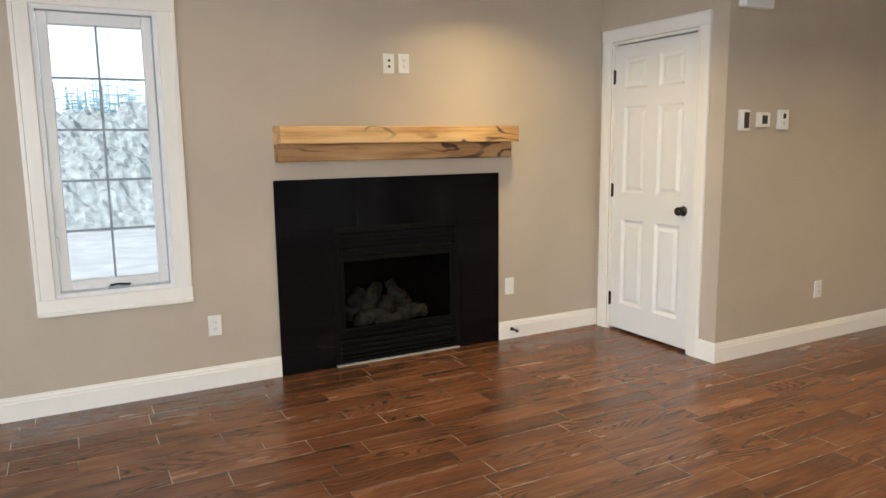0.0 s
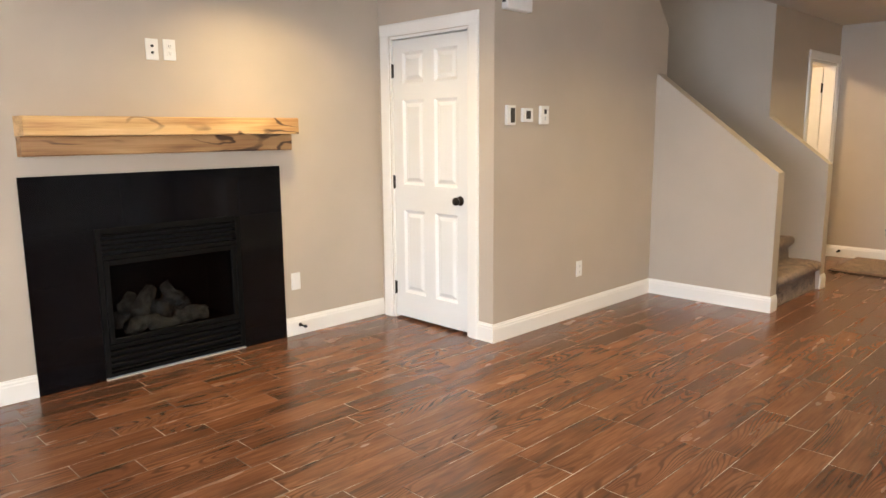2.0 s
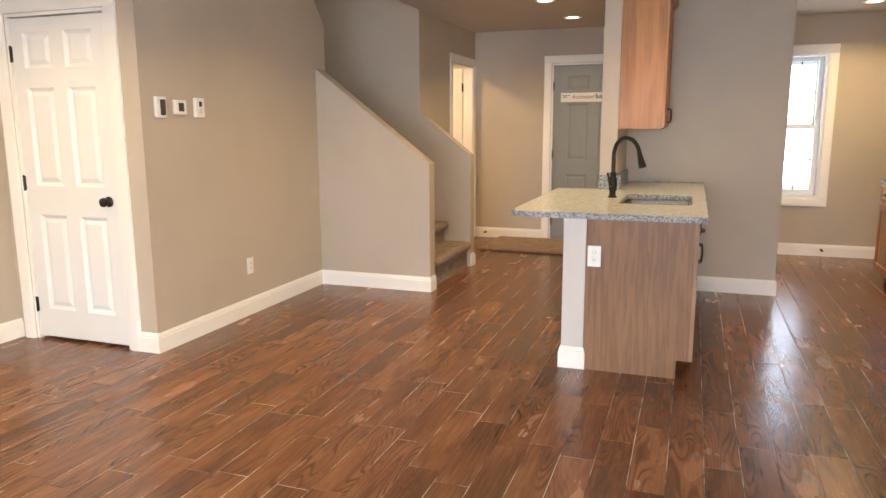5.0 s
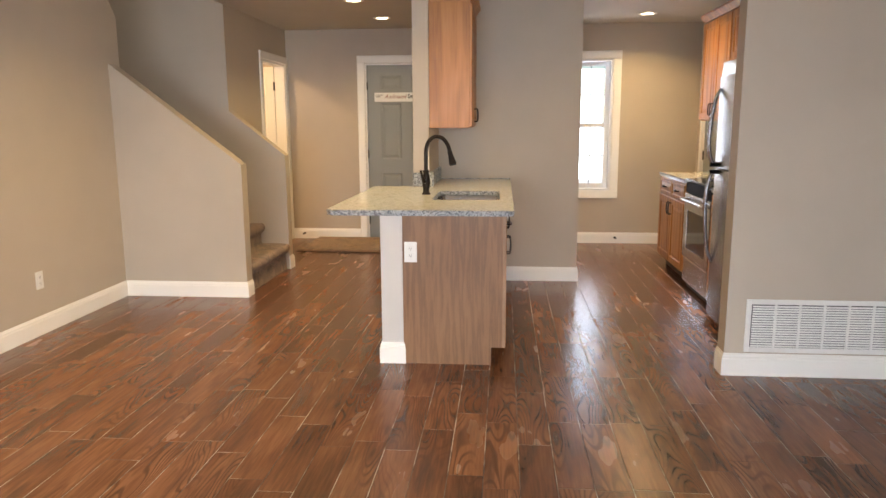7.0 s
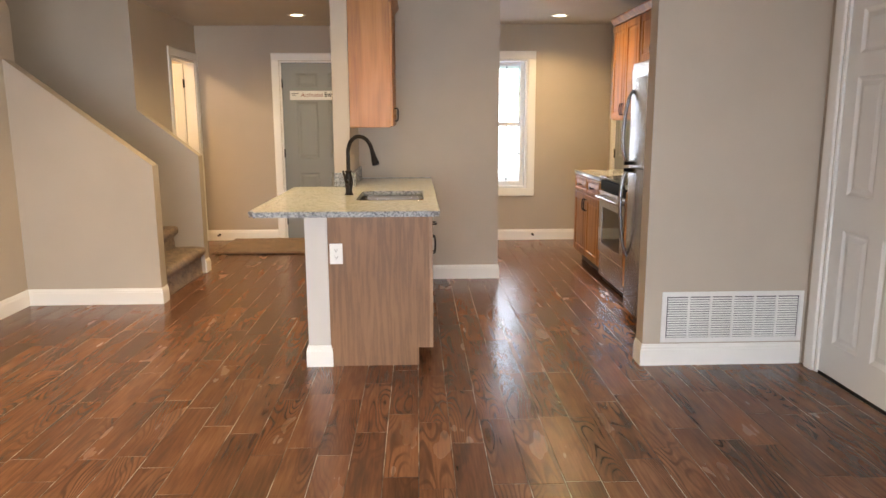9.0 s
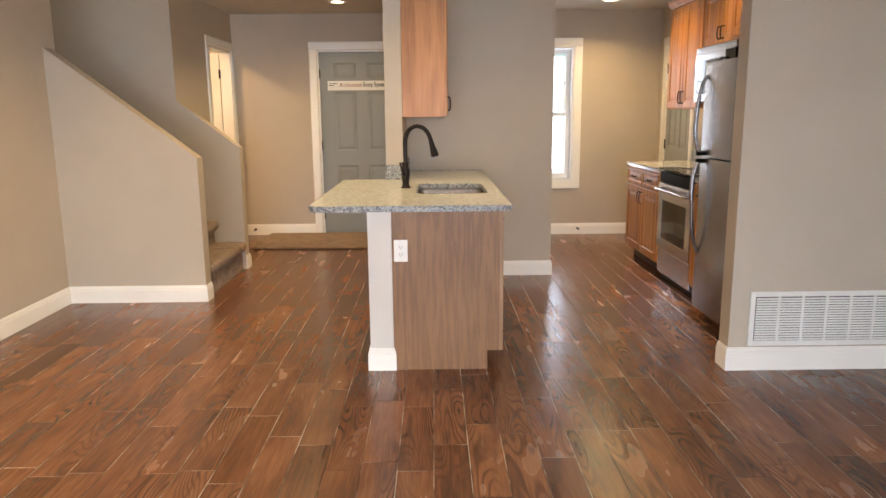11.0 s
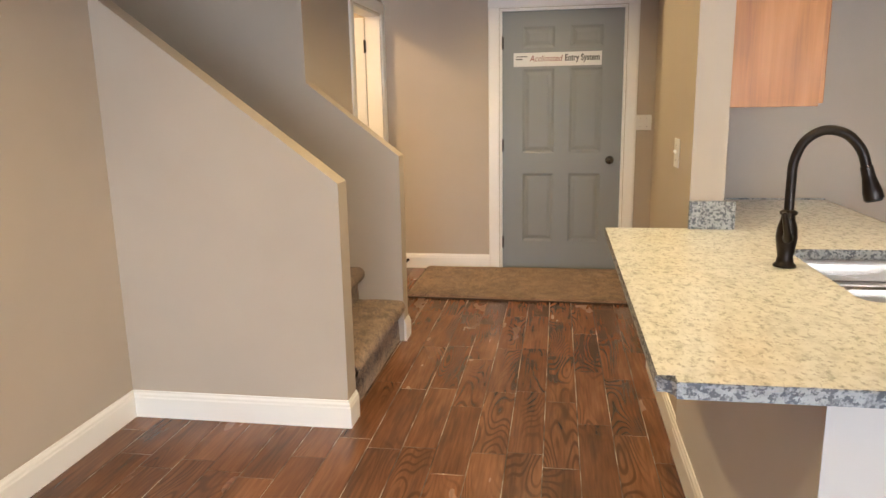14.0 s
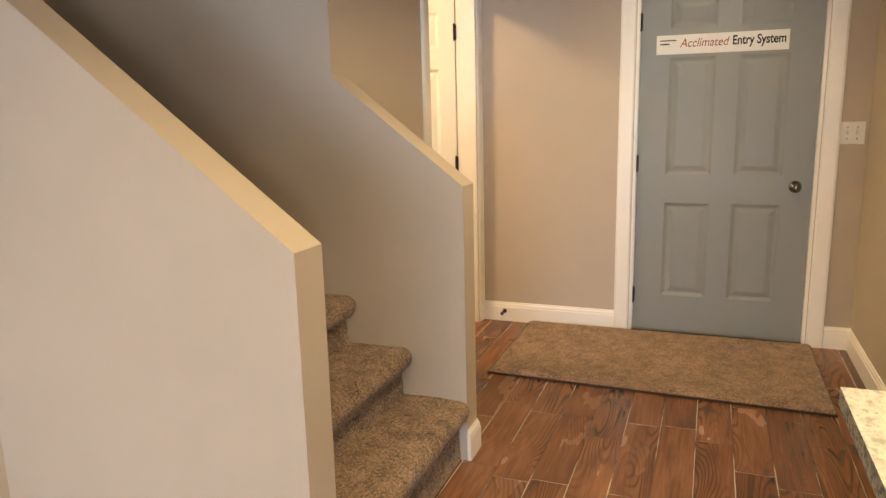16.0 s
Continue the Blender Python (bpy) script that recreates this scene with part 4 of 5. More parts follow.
def control(name, u, z, w, h, label, screen, d=0.024, buttons=0):
    o = thing(name, label=label, category="thermostat", group="wall controls")
    b = part("body", B(-w / 2, w / 2, -d, 0, -h / 2, h / 2, r=0.006), PLASTIC, o)
    sx0, sx1, sz0, sz1 = screen
    part("display", B(sx0, sx1, -d - 0.0015, -d + 0.001, sz0, sz1, r=0.0006, seg=1), SCREEN, b)
    for k in range(buttons):
        part("button", B(-0.006, 0.006, -d - 0.002, -d + 0.001, -0.018 - 0.015 * k, -0.010 - 0.015 * k, r=0.001, seg=1), GRID, b)
    o.matrix_basis = pose(-2.3845, u, z, 0, 0, 90)


control("thermostat", 3.945, 1.483, 0.085, 0.125, "white wall thermostat with tall dark display", (-0.012, 0.033, -0.048, 0.045))
control("thermostat", 4.115, 1.486, 0.105, 0.088, "white wide thermostat with square dark display", (-0.022, 0.026, -0.026, 0.026))
control("wall_sensor", 4.298, 1.487, 0.088, 0.122, "white slim wall remote holder with small window", (-0.012, 0.014, 0.006, 0.038), buttons=2)
box_ = thing("door_chime", label="white door chime box high on the wall", category="door chime")
part("cover", B(-0.125, 0.125, -0.055, 0, -0.09, 0.09, r=0.012, seg=3), PLASTIC, box_)
part("side_vents", B(-0.127, -0.1245, -0.04, -0.012, -0.05, 0.05), SLOT, box_)
box_.matrix_basis = pose(-2.3845, 3.985, 2.215, 0, 0, 90)


# ---- return air grille ----
def grille():
    g = thing("return_air_grille", (2.40, 4.27, 0.132), "white slatted return air grille low on the wall", "air grille")
    x0, x1, z0, z1 = 1.985, 2.800, 0.134, 0.430
    fr = bmesh.new()
    e = 0.028
    for a in ((x0, x0 + e, z0, z1), (x1 - e, x1, z0, z1), (x0 + e, x1 - e, z0, z0 + e), (x0 + e, x1 - e, z1 - e, z1)):
        box(fr, a[0], a[1], 4.262, 4.2695, a[2], a[3], r=0.002, seg=1)
    part("frame", fr, PLASTIC, g)
    part("backing", B(x0 + 0.01, x1 - 0.01, 4.2685, 4.2698, z0 + 0.01, z1 - 0.01), GREYCASE, g)
    g.location.y += 0.02
    n = 6
    step = (x1 - x0 - 2 * e) / n
    slat = None
    for k in range(n):
        a = x0 + e + k * step
        if k:
            part("bar", B(a - 0.006, a + 0.006, 4.2625, 4.2684, z0 + e, z1 - e), PLASTIC, g)
        for j in range(17):
            z = z0 + e + 0.004 + j * 0.0138
            if slat is None:
                slat = part("slat", P([(4.2635, z - 0.0010), (4.2632, z + 0.0008), (4.2680, z + 0.0080), (4.2682, z + 0.0063)], a + 0.006, a + step - 0.006, "x"), PLASTIC, g)
                k0, z_0 = a, z
            else:
                s = slat.copy()
                scene.collection.objects.link(s)
                s.location = (a - k0, 0, z - z_0)


grille()


# ---- kitchen ----
def pull(parent, a, b, out, material=BRONZE):
    """A bowed pull between two points, standing off along out."""
    a, b, o = Vector(a), Vector(b), Vector(out)
    part("pull", tube([a, a + o * 0.8, a.lerp(b, 0.3) + o, a.lerp(b, 0.7) + o, b + o * 0.8, b], [0.006, 0.005, 0.0055, 0.0055, 0.005, 0.006], 8, 4), material, parent, smooth=True)


def front_mesh(x, sgn, y0, y1, z0, z1, rail=0.055, th=0.02):
    """A framed cabinet front on the plane x, its face towards sgn, with a sunken bevel round a raised field."""
    bm = bmesh.new()
    xf = x + sgn * th

    def ring(d, dx):
        return [bm.verts.new((xf - sgn * dx, y, z)) for y, z in ((y0 + d, z0 + d), (y1 - d, z0 + d), (y1 - d, z1 - d), (y0 + d, z1 - d))]
    rs = [[bm.verts.new((x, y, z)) for y, z in ((y0, z0), (y1, z0), (y1, z1), (y0, z1))], ring(0, 0.004), ring(0.004, 0), ring(rail, 0), ring(rail + 0.006, 0.007),
          ring(rail + 0.012, 0.008), ring(rail + 0.038, 0.002)]
    for a, b in zip(rs, rs[1:]):
        for i in range(4):
            bm.faces.new((a[i], a[(i + 1) % 4], b[(i + 1) % 4], b[i]))
    bm.faces.new(rs[0])
    bm.faces.new(rs[-1])
    return bm


def cabinet_front(kind, parent, x, sgn, y0, y1, z0, z1, pull_at):
    d = part(kind, front_mesh(x, sgn, y0, y1, z0, z1, 0.055 if kind == "door" else 0.022), CABWOOD, parent)
    y, za, zb, ya, yb = pull_at
    pull(d, (x + sgn * 0.0195, ya, za), (x + sgn * 0.0195, yb, zb), (sgn * 0.028, 0, 0))
    return d


def base_cabinet(x_back, x_face, y0, y1, label, fronts=2, toe=0.10, top=0.868, end=None):
    sgn = 1 if x_face > x_back else -1
    c = thing("base_cabinet", ((x_back + x_face) / 2, (y0 + y1) / 2, 0), label, "cabinet", "base cabinets")
    xa, xb = sorted((x_back, x_face))
    shell = bmesh.new()
    t = 0.018
    fa, fb = sorted((x_face, x_face - sgn * t))
    for a in ((xa, xb, y0, y0 + t, toe, top), (xa, xb, y1 - t, y1, toe, top), (fa, fb, y0 + t, y1 - t, toe, top)):
        box(shell, *a)
    part("carcass", shell, CABWOOD, c)
    part("bottom_board", B(*sorted((x_back, x_face - sgn * (t + 0.001))), y0 + t, y1 - t, toe, toe + t), CABWOOD, c)
    ta, tb = sorted((x_back, x_face - sgn * 0.075))
    part("toe_kick", B(ta, tb, y0 + 0.002, y1 - 0.002, 0.0, toe), TOEKICK_SHADE, c, "recessed toe kick with shade put into its colour")
    w = (y1 - y0 - 0.012) / fronts
    for k in range(fronts):
        a, b = y0 + 0.006 + k * w + 0.004, y0 + 0.006 + (k + 1) * w - 0.004
        mid = (a + b) / 2
        cabinet_front("drawer_front", c, x_face, sgn, a, b, 0.715, 0.850, (0, 0.782, 0.782, mid - 0.045, mid + 0.045))
        inner = b - 0.03 if (k % 2 == 0 and fronts > 1) else a + 0.03
        cabinet_front("door", c, x_face, sgn, a, b, toe + 0.02, 0.695, (0, 0.655, 0.555, inner, inner))
    return c


def wall_cabinet(x_back, x_face, y0, y1, z0, z1, label, fronts=2, crown=True):
    sgn = 1 if x_face > x_back else -1
    c = thing("wall_cabinet", ((x_back + x_face) / 2, (y0 + y1) / 2, z0), label, "cabinet", "wall cabinets")
    xa, xb = sorted((x_back, x_face))
    part("carcass", B(xa, xb, y0, y1, z0, z1, r=0.001, seg=1), CABWOOD, c)
    w = (y1 - y0 - 0.012) / fronts
    for k in range(fronts):
        a, b = y0 + 0.006 + k * w + 0.003, y0 + 0.006 + (k + 1) * w - 0.003
        inner = b - 0.028 if (k % 2 == 0) else a + 0.028
        if z1 - z0 > 0.5:
            cabinet_front("door", c, x_face, sgn, a, b, z0 + 0.01, z1 - 0.012, (0, z0 + 0.05, z0 + 0.145, inner, inner))
        else:
            cabinet_front("door", c, x_face, sgn, a, b, z0 + 0.01, z1 - 0.012, (0, z0 + 0.04, z0 + 0.125, inner, inner))
    if crown:
        p = [(xa if sgn > 0 else xb, z1), (x_face + sgn * 0.02, z1), (x_face + sgn * 0.026, z1 + 0.012), (x_face + sgn * 0.055, z1 + 0.045), (x_face + sgn * 0.055, z1 + 0.06), (xa if sgn > 0 else xb, z1 + 0.06)]
        part("crown", P(p, y0, y1, "y"), CABWOOD, c)
    return c


# peninsula
isl = base_cabinet(0.106, 0.672, 4.372, 6.598, "oak-ended base cabinets under the sink counter", 4)
isl["label"] = "brown oak-ended peninsula cabinet beneath granite counter"
panel = P([(0.106, 0.0), (0.608, 0.0), (0.608, 0.105), (0.690, 0.105), (0.690, 0.868), (0.106, 0.868)], 4.352, 4.3715, "y")
part("end_panel", panel, PANELWOOD, isl, "brown oak veneer end panel")
part("edge_strip", B(0.672, 0.691, 4.348, 4.3518, 0.106, 0.868, r=0.001, seg=1), EDGEWOOD, isl, "paler wood edge strip")
plate("wall_outlet", "y", -1, 4.352, 0.152, 0.657, "white duplex outlet on the oak end panel")


def rough_edge(bm, pts, z0, z1, depth, seed):
    """A split-stone edge along a run of plan points; out of plane by noise."""
    line = []
    for a, b in zip(pts, pts[1:]):
        a, b = Vector((*a, 0)), Vector((*b, 0))
        n = max(1, int((b - a).length / 0.012))
        d = (b - a).normalized()
        nrm = Vector((d.y, -d.x, 0))
        line += [(a.lerp(b, i / n), nrm) for i in range(n)]
    line.append((b, nrm))
    rows = []
    for p, nrm in line:
        row = []
        for k in range(5):
            z = z0 + (z1 - z0) * k / 4
            s = Vector((p.x * 40, p.y * 40, z * 60 + seed))
            off = noise.noise(s) * depth + noise.noise(s * 2.3) * depth * 0.5
            if k in (0, 4):
                off = abs(off) * -0.4
            off -= 0.013 * (1 - k / 4) ** 1.5
            row.append(bm.verts.new((p.x + nrm.x * off, p.y + nrm.y * off, z)))
        rows.append(row)
    for a, b in zip(rows, rows[1:]):
        for k in range(4):
            bm.faces.new((a[k], b[k], b[k + 1], a[k + 1]))
    return bm


ZC0, ZC1 = 0.8685, 0.900
SX0, SX1, SY0, SY1 = 0.222, 0.648, 4.835, 5.445


def slab_cells(xs, ys, there, z0, z1):
    """A slab from the cells of a grid, welded, with sides only along its outline and holes."""
    bm = bmesh.new()
    v = {}

    def p(i, j, z):
        if (i, j, z) not in v:
            v[i, j, z] = bm.verts.new((xs[i], ys[j], z))
        return v[i, j, z]
    cells = {(i, j) for i in range(len(xs) - 1) for j in range(len(ys) - 1) if there(i, j)}
    for i, j in cells:
        q = ((i, j), (i + 1, j), (i + 1, j + 1), (i, j + 1))
        bm.faces.new([p(*c, z1) for c in q])
        bm.faces.new([p(*c, z0) for c in q[::-1]])
        for k, n in enumerate(((i, j - 1), (i + 1, j), (i, j + 1), (i - 1, j))):
            if n not in cells:
                a, b = q[k], q[(k + 1) % 4]
                bm.faces.new((p(*a, z0), p(*b, z0), p(*b, z1), p(*a, z1)))
    return bm


counter = thing("countertop", (0.2, 5.2, ZC0), "cream speckled granite breakfast bar with rough-chiselled edge", "countertop")
bm = slab_cells([-0.315, -0.285, -0.012, 0.108, SX0, SX1, 0.728], [4.297, 4.327, SY0, SY1, 5.798, 6.597],
                lambda i, j: (i, j) != (0, 0) and (i, j) != (4, 2) and (j < 4 or i > 2), ZC0, ZC1)
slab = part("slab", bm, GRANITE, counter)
slab.data.materials.append(GRANITE_SHADED)
# Upright faces take the granite copy whose colour holds daylight and shade.
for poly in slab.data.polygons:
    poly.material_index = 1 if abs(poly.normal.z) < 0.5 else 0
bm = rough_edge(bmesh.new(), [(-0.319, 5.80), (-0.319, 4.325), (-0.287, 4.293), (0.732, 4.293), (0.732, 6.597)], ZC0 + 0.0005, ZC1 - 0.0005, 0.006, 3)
part("chiselled_edge", bm, GRANITE_SHADED, counter, "chiselled stone edge with bluish daylight put into its colour")

# rounded cut-out round the sink, sawn sides darker than polished top by painted shade
ins, rc = 0.0015, 0.05
inner, outer = [], []
for cx, cy, a0, ox, oy in ((SX1 - rc - ins, SY1 - rc - ins, 0, SX1, SY1), (SX0 + rc + ins, SY1 - rc - ins, 90, SX0, SY1),
                           (SX0 + rc + ins, SY0 + rc + ins, 180, SX0, SY0), (SX1 - rc - ins, SY0 + rc + ins, 270, SX1, SY0)):
    for k in range(7):
        a = radians(a0 + 15 * k)
        inner.append((cx + rc * math.cos(a), cy + rc * math.sin(a)))
        outer.append((ox, oy))
bm, side = bmesh.new(), bmesh.new()
for i in range(28):
    j = (i + 1) % 28
    if i % 7 != 6:
        bm.faces.new([bm.verts.new(v) for v in ((*inner[i], ZC1 - 0.0004), (*outer[i], ZC1 - 0.0004), (*inner[j], ZC1 - 0.0004))])
    side.faces.new([side.verts.new(v) for v in ((*inner[i], ZC0), (*inner[j], ZC0), (*inner[j], ZC1 - 0.0006), (*inner[i], ZC1 - 0.0006))])
part("cutout_corner", bm, GRANITE, counter)
part("cutout_edge", side, GRANITE_SHADED, counter, "sawn stone sides of the sink opening, shade in their colour")

bs = thing("backsplash", (0.05, 5.79, ZC1), "low granite backsplash block at the wall end", "backsplash")
part("front_piece", B(-0.016, 0.146, 5.776, 5.799, ZC1 + 0.0005, 1.004, r=0.002, seg=1), GRANITE_SHADED, bs)
part("side_piece", B(0.1085, 0.130, 5.799, 6.597, ZC1 + 0.0005, 1.004, r=0.002, seg=1), GRANITE_SHADED, bs)
part("back_piece", B(0.130, 0.728, 6.577, 6.5995, ZC1 + 0.0005, 0.905), GRANITE_SHADED, bs)


def sink():
    s = thing("kitchen_sink", (0.43, 5.13, 0.70), "stainless steel undermount double-bowl sink", "sink")

    def bowl(x0, x1, y0, y1, depth):
        bm = bmesh.new()
        zt = ZC0 - 0.001
        rings = []
        for ins, z in ((-0.004, zt), (0.004, zt - 0.02), (0.012, zt - depth + 0.03), (0.045, zt - depth)):
            ring = []
            r = 0.055
            for cx, cy, a0 in ((x1 - r, y1 - r, 0), (x0 + r, y1 - r, 90), (x0 + r, y0 + r, 180), (x1 - r, y0 + r, 270)):
                for k in range(7):
                    a = radians(a0 + 15 * k)
                    ring.append(bm.verts.new((cx + (r - ins) * math.cos(a), cy + (r - ins) * math.sin(a), z)))
            rings.append(ring)
        for a, b in zip(rings, rings[1:]):
            for i in range(len(a)):
                bm.faces.new((a[i], a[(i + 1) % len(a)], b[(i + 1) % len(a)], b[i]))
        bm.faces.new(rings[-1])
        return bm
    b1 = part("bowl", bowl(SX0 - 0.006, SX1 + 0.006, 5.180, SY1 + 0.006, 0.19), SINKSTEEL, s, smooth=True)
    b2 = part("bowl", bowl(SX0 - 0.006, SX1 + 0.006, SY0 - 0.006, 5.152, 0.17), SINKSTEEL, s, smooth=True)
    part("divider", B(SX0, SX1, 5.148, 5.184, ZC0 - 0.10, ZC0 - 0.004, r=0.006), SINKSTEEL, s)
    part("drain", lathe([(0.045, ZC0 - 0.189), (0.043, ZC0 - 0.186), (0.02, ZC0 - 0.188), (0.001, ZC0 - 0.188)], (0.435, 5.315, 0)), NICKEL, b1)
    part("drain", lathe([(0.045, ZC0 - 0.169), (0.043, ZC0 - 0.166), (0.02, ZC0 - 0.168), (0.001, ZC0 - 0.168)], (0.435, 4.995, 0)), NICKEL, b2)


sink()


def faucet():
    x, y, z = 0.150, 5.20, ZC1
    f = thing("kitchen_faucet", (x, y, z), "oil-rubbed bronze gooseneck faucet with pull-down spray", "faucet")
    part("base", lathe([(0.031, z), (0.031, z + 0.006), (0.024, z + 0.012), (0.021, z + 0.03), (0.026, z + 0.06), (0.029, z + 0.085), (0.026, z + 0.115), (0.020, z + 0.135),
                        (0.019, z + 0.148), (0.024, z + 0.152), (0.024, z + 0.158), (0.016, z + 0.164)], (x, y, 0)), BRONZE, f, smooth=True)
    part("spout", tube([(x, y, z + 0.155), (x, y, z + 0.24), (x + 0.002, y - 0.002, z + 0.30), (x + 0.022, y - 0.012, z + 0.355), (x + 0.065, y - 0.028, z + 0.385), (x + 0.115, y - 0.045, z + 0.375),
                        (x + 0.15, y - 0.058, z + 0.335), (x + 0.165, y - 0.064, z + 0.29)], 0.0135, 14, 8), BRONZE, f, smooth=True)
    head = part("spray_head", tube([(x + 0.164, y - 0.064, z + 0.292), (x + 0.172, y - 0.067, z + 0.262), (x + 0.182, y - 0.071, z + 0.225), (x + 0.188, y - 0.073, z + 0.205)],
                                   [0.0155, 0.017, 0.024, 0.025], 16, 5), BRONZE, f, smooth=True)
    part("spray_ring", tube([(x + 0.1875, y - 0.0728, z + 0.206), (x + 0.189, y - 0.0735, z + 0.199)], [0.0225, 0.020], 16, 2), SLOT, head)
    part("handle", tube([(x - 0.004, y - 0.020, z + 0.088), (x - 0.010, y - 0.045, z + 0.090), (x - 0.018, y - 0.055, z + 0.115), (x - 0.030, y - 0.062, z + 0.165)],
                             [0.015, 0.013, 0.009, 0.007], 10, 5), BRONZE, f, smooth=True)


faucet()
wall_cabinet(0.109, 0.412, 5.83, 6.592, 1.338, 2.25, "honey maple wall cabinet with bronze pull", 2, crown=True)
plate("light_switch", "x", -1, -0.012, 6.12, 1.155, "white toggle light switch on the hall wall", "toggle", w=0.104, cat="light switch", group="light switches")

# right-hand run
XF = 2.205
base_cabinet(XE - 0.003, XF, 6.522, 7.47, "honey maple base cabinet with two drawers and doors", 2)
base_cabinet(XE - 0.003, XF, 5.42, 5.745, "narrow maple base cabinet beside the refrigerator", 1)
for y0, y1, nm in ((6.517, 7.495, "cream granite counter beside the range"), (5.42, 5.75, "narrow cream granite counter between appliances")):
    ct = thing("countertop", (2.5, (y0 + y1) / 2, ZC0), nm, "countertop")
    part("slab", B(XF - 0.022, XE - 0.001, y0, y1, ZC0, ZC1), GRANITE, ct)
    e = [(XF - 0.026, y1), (XF - 0.026, y0)] if y1 < 6 else [(XE - 0.002, y1 + 0.003), (XF - 0.026, y1 + 0.003), (XF - 0.026, y0)]
    part("chiselled_edge", rough_edge(bmesh.new(), e, ZC0 + 0.0005, ZC1 - 0.0005, 0.005, 8), GRANITE_SHADED, ct)
    part("upstand", B(XE - 0.022, XE - 0.001, y0, min(y1, 7.47), ZC1 + 0.0005, 1.0, r=0.002, seg=1), GRANITE_SHADED, ct)
plate("wall_outlet", "x", -1, XE, 7.05, 1.16, "white outlet above the kitchen counter", "rocker")


def kitchen_range():
    r = thing("kitchen_range", (2.5, 6.13, 0), "stainless steel electric range with black glass top", "range")
    y0, y1, xf = 5.757, 6.507, 2.185
    part("body", B(2.225, XE - 0.01, y0, y1, 0.03, 0.902, r=0.003), GREYCASE, r)
    part("storage_drawer", B(xf + 0.012, 2.2245, y0 + 0.004, y1 - 0.004, 0.055, 0.255, r=0.006), STEEL_Y, r)
    part("kick_plate", B(2.235, 2.30, y0 + 0.01, y1 - 0.01, 0.0, 0.0295), SLOT, r)
    dr = bmesh.new()
    wy0, wy1, wz0, wz1 = y0 + 0.10, y1 - 0.10, 0.345, 0.66
    for a in ((y0 + 0.004, wy0, 0.268, 0.795), (wy1, y1 - 0.004, 0.268, 0.795), (wy0, wy1, 0.268, wz0), (wy0, wy1, wz1, 0.795)):
        box(dr, xf, 2.2245, *a)
    d = part("oven_door", dr, STEEL_Y, r)
    part("window", B(xf + 0.003, xf + 0.02, wy0 - 0.001, wy1 + 0.001, wz0 - 0.001, wz1 + 0.001, r=0.002, seg=1), BLACKGLASS, d, "dark oven window")
    part("handle", tube([(xf, y0 + 0.05, 0.745), (xf - 0.042, y0 + 0.055, 0.748), (xf - 0.048, (y0 + y1) / 2, 0.75), (xf - 0.042, y1 - 0.055, 0.748), (xf, y1 - 0.05, 0.745)], 0.012, 10, 8), STEEL_Y, d, smooth=True)
    part("front_rail", B(xf + 0.008, 2.2245, y0 + 0.002, y1 - 0.002, 0.800, 0.884, r=0.006), BLACKMETAL, r)
    part("cooktop", B(xf - 0.004, XE - 0.08, y0 - 0.004, y1 + 0.004, 0.9025, 0.914, r=0.004), BLACKGLASS, r)
    for bx, by, br in ((2.36, y0 + 0.2, 0.1), (2.36, y1 - 0.2, 0.085), (2.6, y0 + 0.2, 0.085), (2.6, y1 - 0.2, 0.1)):
        part("burner", lathe([(br, 0.9141), (br - 0.003, 0.9146), (br - 0.004, 0.9141)], (bx, by, 0), seg=32), GREYCASE, r)
    cp = part("control_panel", P([(XE - 0.085, 0.9025), (XE - 0.012, 0.9025), (XE - 0.012, 1.09), (XE - 0.055, 1.09)], y0, y1, "y"), STEEL_Y, r)
    for ky in (y0 + 0.07, y0 + 0.15, y1 - 0.15, y1 - 0.07):
        part("control_knob", lathe([(0.022, XE - 0.075), (0.020, XE - 0.098), (0.001, XE - 0.098)], (0, ky, 1.0), "x", 16), BLACKMETAL, cp)


def microwave():
    m = thing("microwave", (2.6, 6.13, 1.43), "stainless over-range microwave with dark glass door", "microwave")
    y0, y1, z0, z1, xf = 5.755, 6.505, 1.43, 1.848, 2.43
    part("case", B(xf + 0.03, XE - 0.003, y0, y1, z0, z1, r=0.003), GREYCASE, m)
    fr = bmesh.new()
    a0, a1 = y0 + 0.19, y1 - 0.05
    for a in ((y0 + 0.165, a0, z0 + 0.01, z1 - 0.05), (a1, y1, z0 + 0.01, z1 - 0.05), (a0, a1, z0 + 0.01, z0 + 0.06), (a0, a1, z1 - 0.10, z1 - 0.05)):
        box(fr, xf, xf + 0.029, *a)
    d = part("door", fr, STEEL_Y, m)
    part("glass", B(xf + 0.002, xf + 0.02, a0, a1, z0 + 0.06, z1 - 0.10), BLACKGLASS, d)
    part("handle", tube([(xf, y0 + 0.18, z0 + 0.05), (xf - 0.035, y0 + 0.18, z0 + 0.07), (xf - 0.035, y0 + 0.18, z1 - 0.13), (xf, y0 + 0.18, z1 - 0.11)], 0.009, 8, 5), STEEL_V, d, smooth=True)
    part("keypad", B(xf + 0.002, xf + 0.029, y0, y0 + 0.16, z0 + 0.01, z1 - 0.05, r=0.002), BLACKGLASS, m)
    part("vent", B(xf + 0.004, xf + 0.029, y0, y1, z1 - 0.046, z1, r=0.003), STEEL_Y, m)


